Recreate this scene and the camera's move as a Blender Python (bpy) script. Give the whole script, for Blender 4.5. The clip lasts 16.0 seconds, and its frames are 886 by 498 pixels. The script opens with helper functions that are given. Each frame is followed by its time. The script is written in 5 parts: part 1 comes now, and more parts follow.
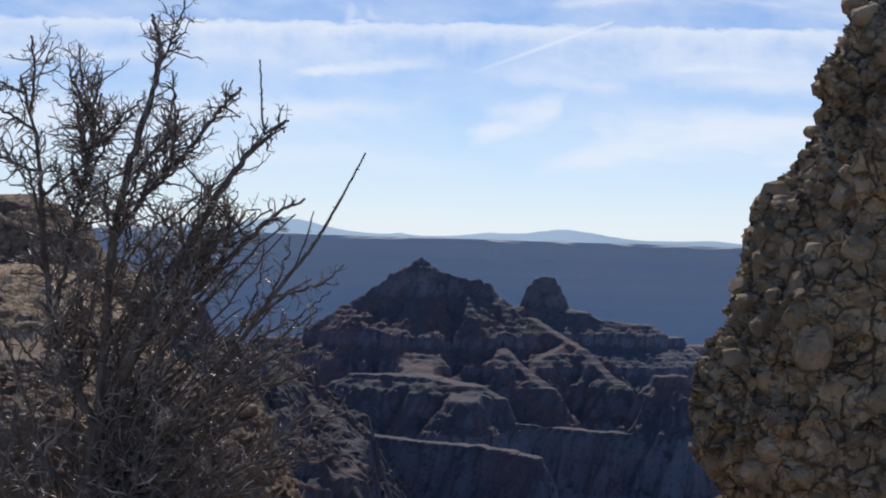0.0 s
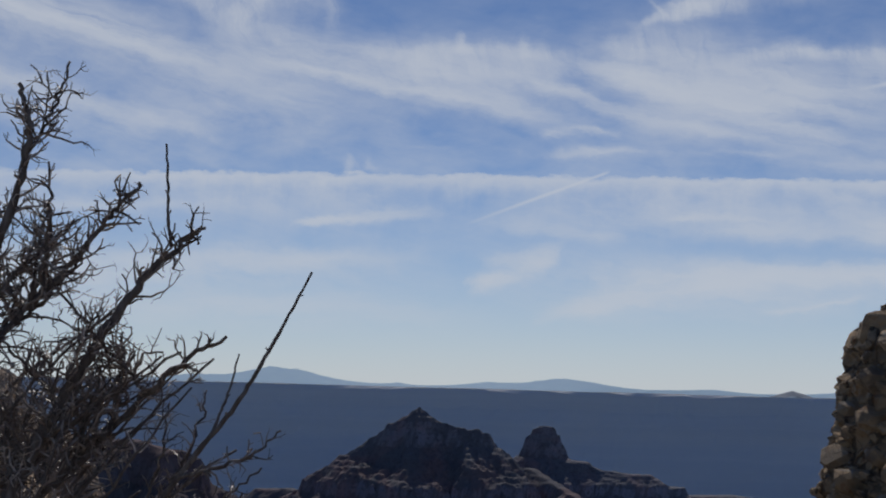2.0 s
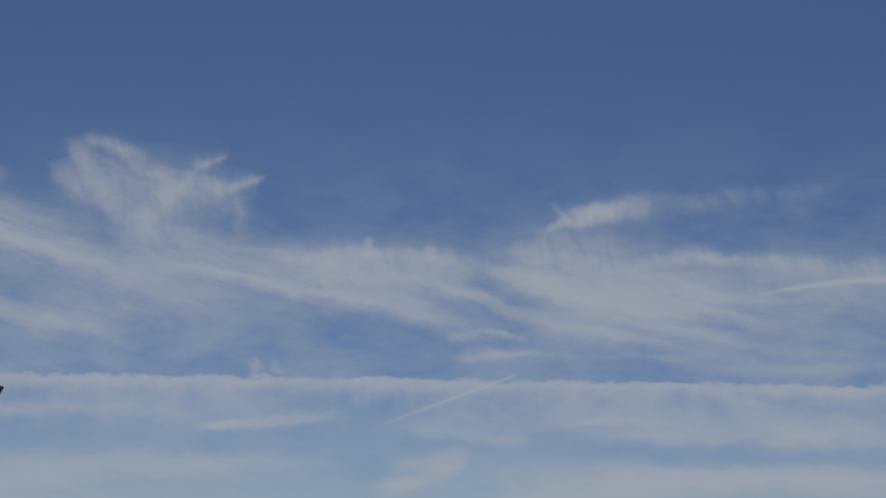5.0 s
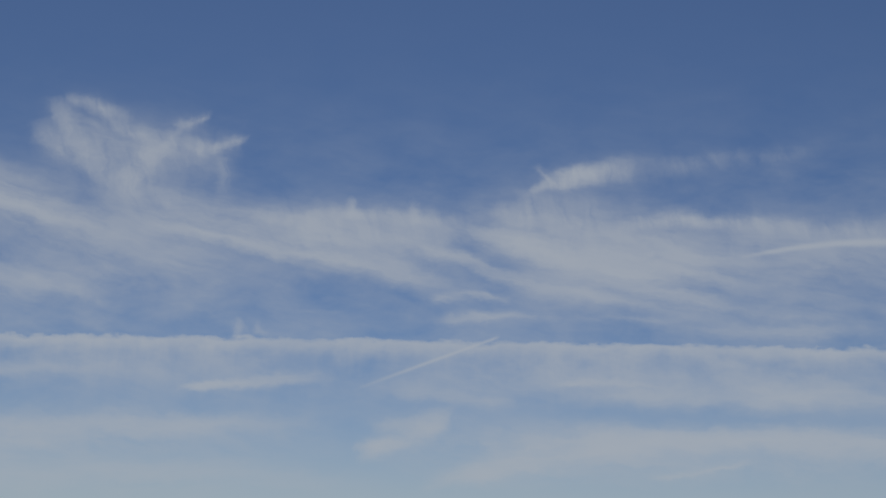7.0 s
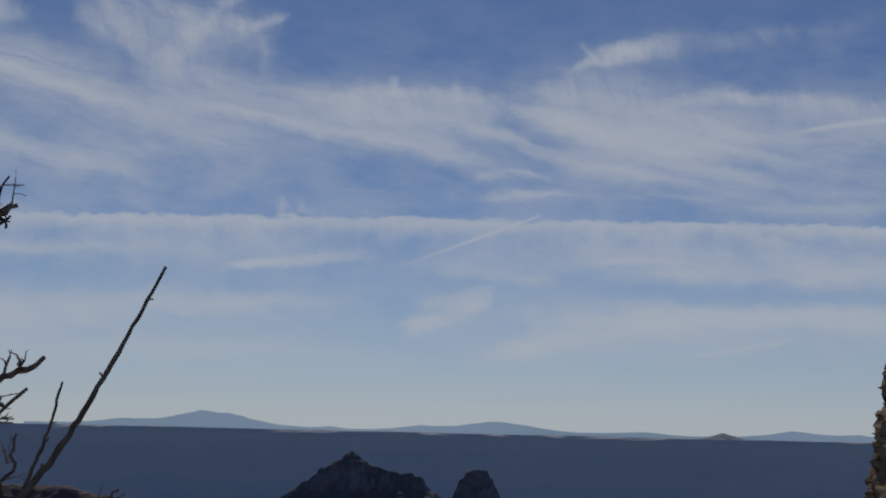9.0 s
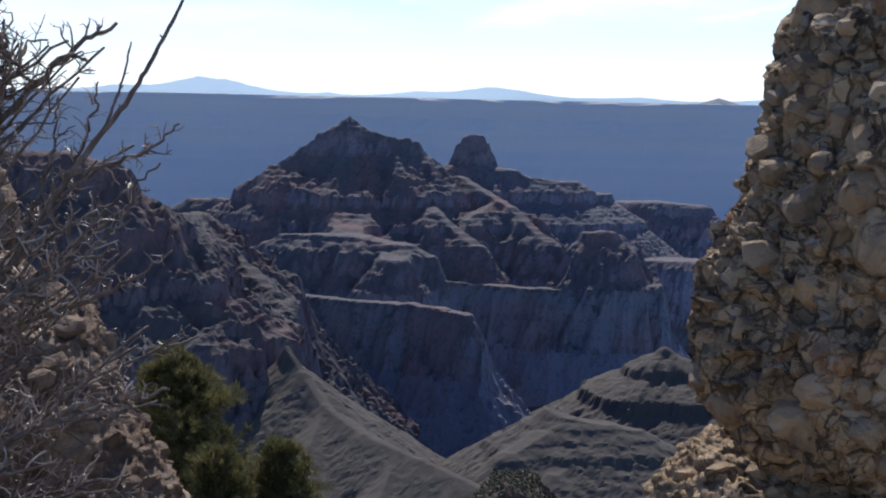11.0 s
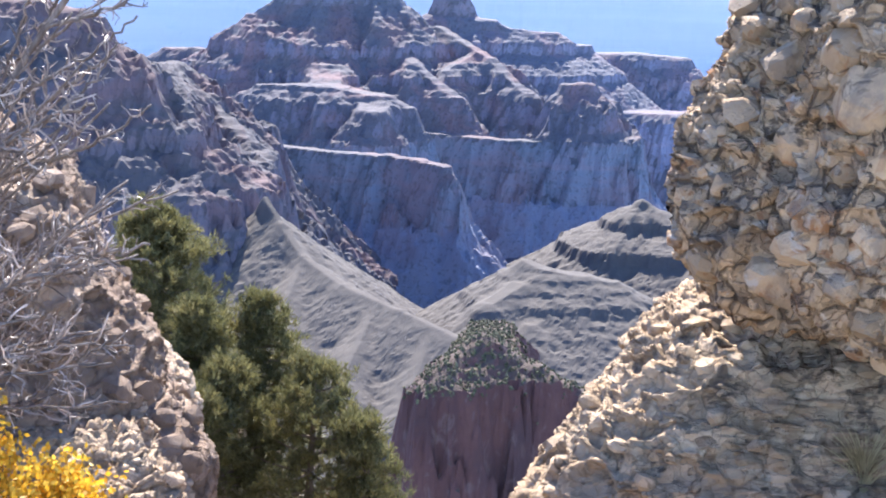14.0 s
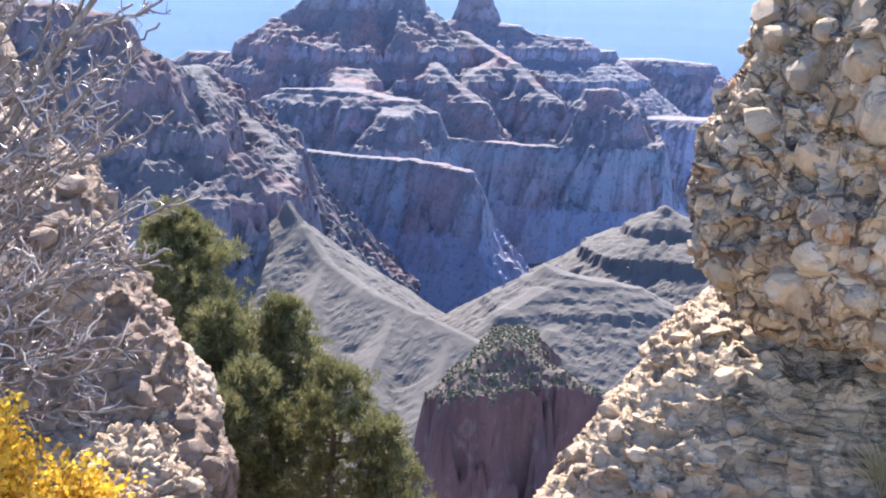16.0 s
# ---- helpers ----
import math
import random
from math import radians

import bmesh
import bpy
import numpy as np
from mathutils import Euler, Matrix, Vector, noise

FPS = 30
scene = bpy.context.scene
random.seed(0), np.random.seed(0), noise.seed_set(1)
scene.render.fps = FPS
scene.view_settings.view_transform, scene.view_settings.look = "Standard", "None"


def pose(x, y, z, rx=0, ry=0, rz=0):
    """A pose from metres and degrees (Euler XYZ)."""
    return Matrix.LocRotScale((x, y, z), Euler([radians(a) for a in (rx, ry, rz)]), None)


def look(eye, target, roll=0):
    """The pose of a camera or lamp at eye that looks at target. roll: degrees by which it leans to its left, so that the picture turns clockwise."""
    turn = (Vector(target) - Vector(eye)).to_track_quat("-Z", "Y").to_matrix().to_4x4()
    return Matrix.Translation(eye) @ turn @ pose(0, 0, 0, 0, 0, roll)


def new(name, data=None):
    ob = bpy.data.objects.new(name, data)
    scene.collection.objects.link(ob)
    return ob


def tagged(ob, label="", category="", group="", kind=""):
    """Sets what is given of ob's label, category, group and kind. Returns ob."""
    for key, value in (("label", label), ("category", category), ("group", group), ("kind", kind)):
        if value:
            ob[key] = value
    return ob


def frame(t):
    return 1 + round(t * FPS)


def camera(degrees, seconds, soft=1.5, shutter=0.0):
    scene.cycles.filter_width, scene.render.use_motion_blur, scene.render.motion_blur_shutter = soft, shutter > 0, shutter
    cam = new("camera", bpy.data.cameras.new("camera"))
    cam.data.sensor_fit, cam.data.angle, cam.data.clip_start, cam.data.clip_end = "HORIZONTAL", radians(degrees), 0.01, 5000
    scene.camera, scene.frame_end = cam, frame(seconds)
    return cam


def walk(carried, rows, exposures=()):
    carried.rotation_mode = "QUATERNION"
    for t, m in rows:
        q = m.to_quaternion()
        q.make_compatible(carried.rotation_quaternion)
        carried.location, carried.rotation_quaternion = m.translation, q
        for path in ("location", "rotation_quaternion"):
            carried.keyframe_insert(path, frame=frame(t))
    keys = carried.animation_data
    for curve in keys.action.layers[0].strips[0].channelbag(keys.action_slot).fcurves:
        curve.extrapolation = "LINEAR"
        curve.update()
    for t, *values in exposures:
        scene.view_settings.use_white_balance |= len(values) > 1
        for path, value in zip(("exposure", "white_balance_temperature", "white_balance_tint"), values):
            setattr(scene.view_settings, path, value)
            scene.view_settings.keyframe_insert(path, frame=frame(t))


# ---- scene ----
cam = camera(33.8, 16.0, soft=2.0)


def aim(yaw, pitch, roll, x, y, z):
    a, b = radians(yaw), radians(pitch)
    way = Vector((math.sin(a) * math.cos(b), math.cos(a) * math.cos(b), math.sin(b)))
    eye = Vector((x, y, z))
    return look(eye, eye + way, roll)


# seconds, heading, tilt, roll (degrees), place
PATH = [
    (0, -3.98, -0.486, 1.675, 0.019, -1.977, 1.639),
    (0.5, -4.477, 0.341, 1.465, -0.022, -1.45, 1.63),
    (1, -4.405, 1.756, 1.45, -0.03, -0.972, 1.638),
    (1.5, -4.182, 3.706, 1.471, -0.037, -0.611, 1.644),
    (2, -4.062, 5.372, 1.479, -0.043, -0.239, 1.651),
    (2.5, -4.131, 6.567, 1.613, -0.049, 0.134, 1.624),
    (3, -4.629, 8.895, 1.794, -0.054, 0.533, 1.612),
    (3.5, -4.952, 11.493, 1.619, -0.065, 0.874, 1.669),
    (4, -3.94, 13.355, 1.446, -0.087, 1.317, 1.734),
    (6.3, 1.9, 13.45, 1.0, 0, 1.98, 1.6),
    (6.5, 1.62, 13.08, 1.0, -0, 1.992, 1.6),
    (7, 0.15, 11.93, 1.095, -0, 1.997, 1.6),
    (7.5, -0.52, 10.85, 1.0, -0, 1.942, 1.6),
    (8, -0.98, 9.58, 1.122, -0.068, 1.62, 1.771),
    (8.5, -1.407, 8.42, 1.084, -0.073, 1.339, 1.715),
    (9, -1.457, 7.12, 1.255, -0.068, 0.962, 1.644),
    (9.5, -1.088, 5.48, 1.315, -0.055, 0.638, 1.623),
    (10, -1.28, 1.5, 1.306, -0.016, 0.198, 1.602),
    (10.2, -1.291, -0.613, 1.305, -0.003, 0.028, 1.596),
    (12.5, -0.005, -8.571, 1.454, 0.001, -0.002, 1.601),
    (13, 0.276, -9.721, 1.953, -0, 0.005, 1.602),
    (13.5, 0.561, -11.137, 1.535, -0.002, 0.001, 1.609),
    (14, -0.067, -11.764, 1.56, -0.005, 0.006, 1.61),
    (14.5, -0.671, -12.468, 1.47, -0.006, 0.004, 1.61),
    (15, -0.88, -12.529, 1.534, -0.002, 0.002, 1.612),
    (15.5, -0.926, -12.376, 1.656, -0.002, 0.001, 1.618),
    (16, -0.974, -11.595, 1.748, 0.002, 0.004, 1.619),
]
walk(cam, [(r[0], aim(*r[1:])) for r in PATH],
     exposures=[(0.0, -0.2, 6500, 12), (1.0, -0.2, 6500, 12), (1.5, -0.42, 6500, 12), (2.0, -0.9, 6500, 12), (2.5, -1.1, 6500, 11), (3.0, -1.3, 6500, 10), (3.5, -1.36, 6500, 10),
                (4.5, -1.4, 6500, 10), (7.0, -1.3, 6500, 10), (9.0, -1.27, 6450, 12), (10.2, -0.95, 6450, 13), (11.0, 0.3, 6400, 13), (12.3, 1.9, 6350, 14),
                (13.5, 2.4, 6350, 15), (16.0, 2.52, 6350, 15)])

# ---- light: morning sun ahead and to the side, thin cirrus ----
SUN_AZ, SUN_EL = -4.0, 45.0
sun_dir = Vector((math.sin(radians(SUN_AZ)) * math.cos(radians(SUN_EL)),
                  math.cos(radians(SUN_AZ)) * math.cos(radians(SUN_EL)), math.sin(radians(SUN_EL))))
sun_data = bpy.data.lights.new("sun", "SUN")
sun_data.energy, sun_data.angle, sun_data.color = 3.3, radians(0.53), (1.0, 0.95, 0.87)
sun = new("sun", sun_data)
sun.matrix_world = look(sun_dir * 200, (0, 0, 0))

world = bpy.data.worlds.new("sky")
scene.world = world
world.use_nodes = True
wt = world.node_tree
wt.nodes.clear()


def wn(kind, **sets):
    n = wt.nodes.new(kind)
    for key, value in sets.items():
        n.inputs[key].default_value = value
    return n


def mth(op, a, b=None, c=None, clamp=False):
    n = wt.nodes.new("ShaderNodeMath")
    n.operation, n.use_clamp = op, clamp
    for i, v in enumerate((a, b, c)):
        if v is None:
            continue
        if isinstance(v, (int, float)):
            n.inputs[i].default_value = v
        else:
            wt.links.new(v, n.inputs[i])
    return n.outputs[0]


nishita = wt.nodes.new("ShaderNodeTexSky")
nishita.sky_type, nishita.sun_disc = "NISHITA", False
nishita.sun_elevation, nishita.sun_rotation = radians(SUN_EL), radians(SUN_AZ)
nishita.altitude, nishita.air_density, nishita.dust_density, nishita.ozone_density = 2400, 1.0, 0.25, 1.6
coords = wt.nodes.new("ShaderNodeTexCoord")
sep = wt.nodes.new("ShaderNodeSeparateXYZ")
wt.links.new(coords.outputs["Generated"], sep.inputs[0])
ahead = mth("MAXIMUM", sep.outputs[1], 0.15)
sx = mth("MULTIPLY_ADD", mth("DIVIDE", sep.outputs[0], ahead), 25.8, 8.5)
hz = mth("DIVIDE", sep.outputs[2], ahead)
sh = mth("SUBTRACT", mth("MULTIPLY", hz, 25.8), mth("MULTIPLY", mth("SUBTRACT", sx, 7.84), 0.0175))


def sky_noise(u, v, fx, fy, detail, rough, distort=0.0, w=0.0):
    """Noise over the sky, stretched by different counts per unit along u and v."""
    comb = wt.nodes.new("ShaderNodeCombineXYZ")
    wt.links.new(mth("MULTIPLY", u, fx), comb.inputs[0])
    wt.links.new(mth("MULTIPLY", v, fy), comb.inputs[1])
    comb.inputs[2].default_value = w
    n = wn("ShaderNodeTexNoise", Scale=1.0, Detail=detail, Roughness=rough, Distortion=distort)
    wt.links.new(comb.outputs[0], n.inputs["Vector"])
    return n.outputs[0]


# the strands wander a little at two scales
warp_a, warp_b = sky_noise(sx, sh, 0.7, 0.7, 3, 0.5, w=3.1), sky_noise(sx, sh, 0.7, 0.7, 3, 0.5, w=7.7)
warp_c, warp_d = sky_noise(sx, sh, 3.0, 3.0, 4, 0.6, w=1.3), sky_noise(sx, sh, 2.2, 4.0, 4, 0.6, w=9.2)
cx = mth("ADD", mth("MULTIPLY_ADD", warp_a, 0.5, -0.25), mth("ADD", sx, mth("MULTIPLY_ADD", warp_c, 0.36, -0.18)))
ch = mth("ADD", mth("MULTIPLY_ADD", warp_b, 0.34, -0.17), mth("ADD", sh, mth("MULTIPLY_ADD", warp_d, 0.24, -0.12)))


def strand(p, q, r, w0, w1, strength, fade=(0.2, 0.3), upright=False, wavy=True):
    """One strand of cirrus on a bowed line through three places; w0, w1: its half-width at each end; fade: how soon the ends thin out."""
    px, py = (cx, ch) if wavy else (sx, sh)
    if upright:
        px, py, p, q, r = py, px, p[::-1], q[::-1], r[::-1]
    # the bow, as a polynomial in the way along the strand
    x1, x2 = q[0] - p[0], r[0] - p[0]
    c2 = ((r[1] - p[1]) / x2 - (q[1] - p[1]) / x1) / (x2 - x1)
    c1 = (q[1] - p[1]) / x1 - c2 * x1
    e = mth("SUBTRACT", px, p[0])
    line = mth("MULTIPLY_ADD", mth("MULTIPLY_ADD", e, c2, c1), e, p[1])
    u = mth("MULTIPLY", e, 1.0 / x2)
    slope = math.hypot(1.0, (r[1] - p[1]) / x2)
    d = mth("DIVIDE", mth("SUBTRACT", py, line), mth("MULTIPLY_ADD", u, (w1 - w0) * slope, w0 * slope))
    ends = mth("MULTIPLY", mth("MULTIPLY", u, 1.0 / fade[0], clamp=True), mth("MULTIPLY_ADD", u, -1.0 / fade[1], 1.0 / fade[1], clamp=True))
    return mth("MULTIPLY", mth("EXPONENT", mth("MULTIPLY", mth("MULTIPLY", d, d), -1.0)), mth("MULTIPLY", ends, strength))


def gathered(items):
    out = items[0]
    for it in items[1:]:
        out = mth("ADD", out, it)
    return out


# long strands that sweep down from one side to the other
sweeps = gathered([
    strand((-5.0, 7.8), (-1.2, 6.95), (4.9, 4.75), 0.42, 0.30, 0.7, (0.1, 0.5)), strand((-4.0, 8.0), (-0.9, 7.1), (2.5, 5.75), 0.26, 0.30, 0.6),
    strand((-3.0, 6.1), (0.0, 5.15), (3.0, 4.45), 0.22, 0.16, 0.55, (0.2, 0.5)), strand((-4.0, 5.5), (-1.0, 5.0), (1.6, 4.5), 0.3, 0.2, 0.35),
    strand((2.6, 6.15), (5.6, 5.45), (9.4, 4.5), 0.22, 0.13, 0.6, (0.15, 0.25)), strand((3.2, 6.3), (6.0, 5.6), (8.2, 4.95), 0.30, 0.22, 0.4),
    strand((7.6, 5.75), (9.9, 4.9), (12.8, 4.35), 0.11, 0.13, 0.7, (0.2, 0.3)), strand((9.0, 5.8), (11.6, 4.98), (13.6, 4.35), 0.16, 0.22, 0.75, (0.2, 0.3)),
    strand((9.6, 5.6), (12.0, 4.8), (14.0, 4.5), 0.5, 0.5, 0.32), strand((12.2, 5.3), (14.0, 4.8), (17.0, 4.6), 0.5, 0.5, 0.28),
    strand((8.3, 4.55), (9.1, 4.6), (9.9, 4.52), 0.07, 0.06, 0.7), strand((8.4, 4.18), (9.3, 4.22), (10.3, 4.24), 0.09, 0.06, 0.7),
    strand((5.9, 4.32), (6.4, 4.3), (6.9, 4.33), 0.05, 0.04, 0.3), strand((11.0, 4.16), (12.0, 4.14), (13.0, 4.17), 0.05, 0.06, 0.4),
    strand((13.0, 4.05), (14.4, 3.95), (16.5, 4.0), 0.12, 0.10, 0.5)])
# wide thin bodies of cloud that the strands lie in
bodies = gathered([
    strand((-5.0, 7.4), (0.0, 6.3), (5.4, 4.7), 0.75, 0.6, 0.55, (0.1, 0.3)), strand((-4.0, 5.4), (0.5, 4.95), (4.5, 4.4), 0.55, 0.4, 0.42, (0.1, 0.4)),
    strand((1.0, 7.5), (2.8, 7.25), (5.0, 7.2), 0.62, 0.45, 0.5), strand((2.2, 6.4), (4.0, 6.0), (9.6, 4.7), 0.55, 0.4, 0.6),
    strand((4.6, 5.7), (7.4, 5.75), (10.0, 5.4), 0.36, 0.5, 0.6), strand((8.8, 5.9), (11.6, 5.3), (14.4, 4.7), 0.62, 0.5, 0.7),
    strand((10.6, 5.7), (14.0, 5.5), (19.0, 5.2), 0.6, 0.6, 0.5), strand((10.0, 6.5), (11.0, 6.8), (12.6, 7.0), 0.2, 0.35, 0.4),
    strand((-4.0, 3.4), (2.0, 3.3), (7.0, 3.1), 0.3, 0.35, 0.35), strand((7.0, 3.0), (12.0, 3.05), (19.0, 2.9), 0.35, 0.4, 0.55),
    strand((7.0, 1.9), (12.0, 1.85), (19.0, 1.6), 0.4, 0.4, 0.6), strand((-5.0, 1.9), (1.0, 2.05), (7.0, 2.1), 0.45, 0.35, 0.55)])
# feathered heads and curls, combed upwards
curls = gathered([
    strand((-4.5, 7.6), (-1.6, 7.72), (0.2, 7.55), 0.36, 0.16, 0.95, (0.1, 0.16)), strand((-2.6, 7.9), (-1.0, 7.85), (0.0, 7.8), 0.10, 0.12, 0.6),
    strand((1.35, 8.3), (1.75, 7.5), (2.3, 6.7), 0.15, 0.22, 0.7, (0.3, 0.4), True), strand((1.1, 7.9), (1.35, 7.4), (1.9, 6.9), 0.10, 0.2, 0.4, (0.3, 0.4), True),
    strand((1.5, 8.2), (2.2, 8.05), (2.9, 7.75), 0.10, 0.16, 0.65), strand((2.4, 7.75), (2.85, 7.6), (3.3, 7.55), 0.12, 0.1, 0.5),
    strand((3.0, 6.35), (3.1, 7.1), (3.75, 7.75), 0.24, 0.16, 0.65, (0.3, 0.3), True), strand((3.5, 7.65), (3.9, 7.82), (4.3, 7.95), 0.10, 0.06, 0.5),
    strand((3.6, 7.3), (4.3, 7.28), (5.1, 7.5), 0.16, 0.07, 0.85, (0.3, 0.2)), strand((4.5, 7.3), (4.55, 6.8), (4.7, 6.3), 0.12, 0.16, 0.35, (0.3, 0.4), True),
    strand((1.6, 7.4), (2.9, 7.2), (4.4, 7.1), 0.55, 0.4, 0.30), strand((2.1, 6.9), (3.0, 6.5), (4.2, 6.2), 0.3, 0.25, 0.45),
    strand((5.0, 5.98), (7.6, 6.0), (9.4, 5.9), 0.15, 0.13, 0.6, (0.3, 0.2)), strand((5.4, 5.7), (7.6, 5.7), (9.0, 5.6), 0.30, 0.25, 0.5),
    strand((6.85, 6.45), (6.9, 6.2), (7.05, 5.9), 0.05, 0.12, 0.55, (0.5, 0.2), True), strand((8.0, 6.4), (8.05, 6.2), (8.1, 5.9), 0.05, 0.12, 0.45, (0.5, 0.2), True),
    strand((9.3, 5.9), (10.6, 6.1), (12.2, 5.7), 0.35, 0.40, 0.42), strand((9.4, 6.2), (10.8, 5.7), (12.0, 5.6), 0.2, 0.3, 0.3),
    strand((10.0, 6.42), (10.6, 6.72), (11.7, 6.88), 0.08, 0.18, 0.8, (0.12, 0.4)), strand((10.3, 6.62), (11.1, 6.86), (12.2, 7.02), 0.10, 0.2, 0.5),
    strand((10.2, 7.05), (10.25, 6.85), (10.5, 6.6), 0.05, 0.08, 0.5, (0.6, 0.2), True), strand((11.2, 6.85), (13.0, 7.0), (15.6, 7.3), 0.22, 0.12, 0.2),
    strand((11.6, 5.86), (12.8, 5.98), (14.6, 5.86), 0.11, 0.12, 0.85), strand((13.6, 5.85), (15.4, 5.75), (18.0, 5.9), 0.2, 0.25, 0.5),
    strand((4.9, 4.2), (5.0, 4.0), (5.15, 3.8), 0.06, 0.10, 0.4, (0.5, 0.2), True), strand((5.35, 4.15), (5.35, 4.0), (5.4, 3.8), 0.05, 0.10, 0.4, (0.5, 0.2), True)])
# low level bars and puffs
bars = gathered([
    strand((3.9, 2.93), (5.2, 3.06), (6.7, 3.2), 0.05, 0.12, 0.95, (0.15, 0.3)), strand((-4.0, 3.2), (0.0, 3.2), (3.4, 3.25), 0.14, 0.10, 0.4),
    strand((7.1, 1.75), (7.8, 1.95), (8.8, 2.35), 0.14, 0.14, 1.1, (0.2, 0.25)), strand((7.3, 2.2), (8.2, 2.3), (8.9, 2.5), 0.16, 0.12, 0.5),
    strand((9.2, 1.85), (12.5, 2.0), (17.5, 1.8), 0.18, 0.2, 0.95, (0.15, 0.1)), strand((8.2, 1.25), (10.0, 1.6), (12.6, 1.85), 0.12, 0.2, 0.9),
    strand((8.8, 1.5), (11.0, 1.55), (14.0, 1.45), 0.3, 0.25, 0.5), strand((-4.0, 2.0), (2.0, 2.2), (6.4, 2.35), 0.32, 0.14, 0.8),
    strand((-4.0, 1.3), (2.0, 1.45), (8.0, 1.2), 0.35, 0.3, 0.5), strand((10.6, 2.75), (13.0, 2.75), (18.0, 2.65), 0.14, 0.22, 0.6),
    strand((10.4, 2.98), (11.4, 3.02), (12.6, 2.98), 0.06, 0.05, 0.5), strand((7.7, 2.9), (8.8, 2.75), (10.0, 2.6), 0.12, 0.08, 0.5),
    strand((13.2, 3.3), (14.3, 2.9), (16.0, 2.75), 0.2, 0.2, 0.5), strand((12.2, 1.3), (13.2, 1.45), (14.2, 1.6), 0.05, 0.05, 0.5)])
# the fresh short trails have clean edges
trails = gathered([
    strand((7.0, 2.87), (8.2, 3.32), (9.62, 3.84), 0.03, 0.024, 0.85, (0.5, 0.05), wavy=False),
    strand((13.9, 5.28), (14.6, 5.42), (17.5, 5.55), 0.03, 0.08, 1.1, (0.2, 0.2), wavy=False)])
# the long old contrail: a crisp upper edge, ragged below
top_edge = mth("SUBTRACT", mth("MULTIPLY_ADD", warp_d, 0.30, 3.76), mth("MULTIPLY", sx, 0.015))
drop = mth("SUBTRACT", top_edge, sh)
below = mth("MAXIMUM", drop, 0.0)
crisp = mth("MULTIPLY", drop, 12.0, clamp=True)
ragged = sky_noise(sx, sh, 2.6, 1.1, 4, 0.6, 0.3, w=5.5)
core = mth("EXPONENT", mth("MULTIPLY", mth("MULTIPLY", below, below), -22.0))
skirt = mth("EXPONENT", mth("MULTIPLY", below, -2.1))
patchy = sky_noise(sx, sh, 0.55, 0.5, 3, 0.5, w=6.1)
contrail = mth("MULTIPLY", crisp, mth("ADD", mth("MULTIPLY", core, mth("MULTIPLY_ADD", warp_a, 1.5, 0.25)),
               mth("MULTIPLY", mth("MULTIPLY", skirt, mth("MULTIPLY_ADD", patchy, 3.2, -1.05, clamp=True)), mth("MULTIPLY_ADD", ragged, 2.6, -0.6))))
# fibres follow the sweep of the strands, the feathers stand up, the bars lie level
flow = mth("SUBTRACT", ch, mth("MULTIPLY", mth("MULTIPLY_ADD", cx, 0.007, -0.33), cx))
fibres = mth("MULTIPLY_ADD", sky_noise(cx, flow, 0.22, 2.4, 5, 0.60, 0.25), 3.8, -0.98)
feathers = mth("MULTIPLY_ADD", sky_noise(mth("MULTIPLY_ADD", ch, 0.3, cx), ch, 2.6, 0.75, 5, 0.6, 0.5, w=2.2), 3.4, -0.78)
level = mth("MULTIPLY_ADD", sky_noise(cx, ch, 0.5, 2.6, 5, 0.55, 0.2, w=4.4), 2.6, -0.5)
lace = mth("MULTIPLY", mth("MULTIPLY_ADD", sky_noise(cx, flow, 0.8, 1.5, 6, 0.62, 0.5, w=3.7), 3.2, -0.82, clamp=True), mth("MULTIPLY_ADD", fibres, 0.5, 0.5))
puffs = sky_noise(sx, sh, 0.75, 1.5, 5, 0.55, 0.25, w=8.4)
total = mth("ADD", mth("ADD", mth("MULTIPLY", sweeps, mth("MAXIMUM", fibres, 0.12)), mth("MULTIPLY", curls, mth("MAXIMUM", feathers, 0.15))),
            mth("ADD", mth("MULTIPLY", bars, mth("MAXIMUM", mth("MULTIPLY", level, 1.3), 0.1)), mth("ADD", mth("MULTIPLY", bodies, mth("MAXIMUM", lace, 0.08)), mth("ADD", trails, contrail))))
veil = mth("MULTIPLY", mth("MULTIPLY", mth("MULTIPLY_ADD", puffs, 2.4, -0.75, clamp=True), mth("MULTIPLY_ADD", mth("MAXIMUM", fibres, 0.0), 0.35, 0.45)),
           mth("EXPONENT", mth("MULTIPLY", mth("POWER", mth("ABSOLUTE", mth("MULTIPLY_ADD", sh, 0.4, -1.72)), 2.0), -1.0)))
low = mth("EXPONENT", mth("MULTIPLY", mth("MAXIMUM", sh, 0.0), -0.95))
density = mth("ADD", total, mth("MULTIPLY_ADD", low, 1.0, mth("MULTIPLY", veil, 0.62)))
# the cirrus lies ahead, in the south; the rest of the sky keeps a thin even veil
facing = mth("MULTIPLY_ADD", sep.outputs[1], 5.0, -2.6, clamp=True)
density = mth("MULTIPLY", density, mth("MULTIPLY_ADD", facing, 0.9, 0.1))
density = mth("SUBTRACT", 1.0, mth("EXPONENT", mth("MULTIPLY", mth("MAXIMUM", density, 0.0), -1.22)))
mix = wt.nodes.new("ShaderNodeMix")
mix.data_type = "RGBA"
tint = wt.nodes.new("ShaderNodeMix")
tint.data_type, tint.blend_type = "RGBA", "MULTIPLY"
tint.inputs[0].default_value = 1.0
wt.links.new(nishita.outputs[0], tint.inputs[6])
tint.inputs[7].default_value = (0.775, 0.885, 1.08, 1.0)
mix.inputs[7].default_value = (9.25, 10.05, 11.1, 1.0)
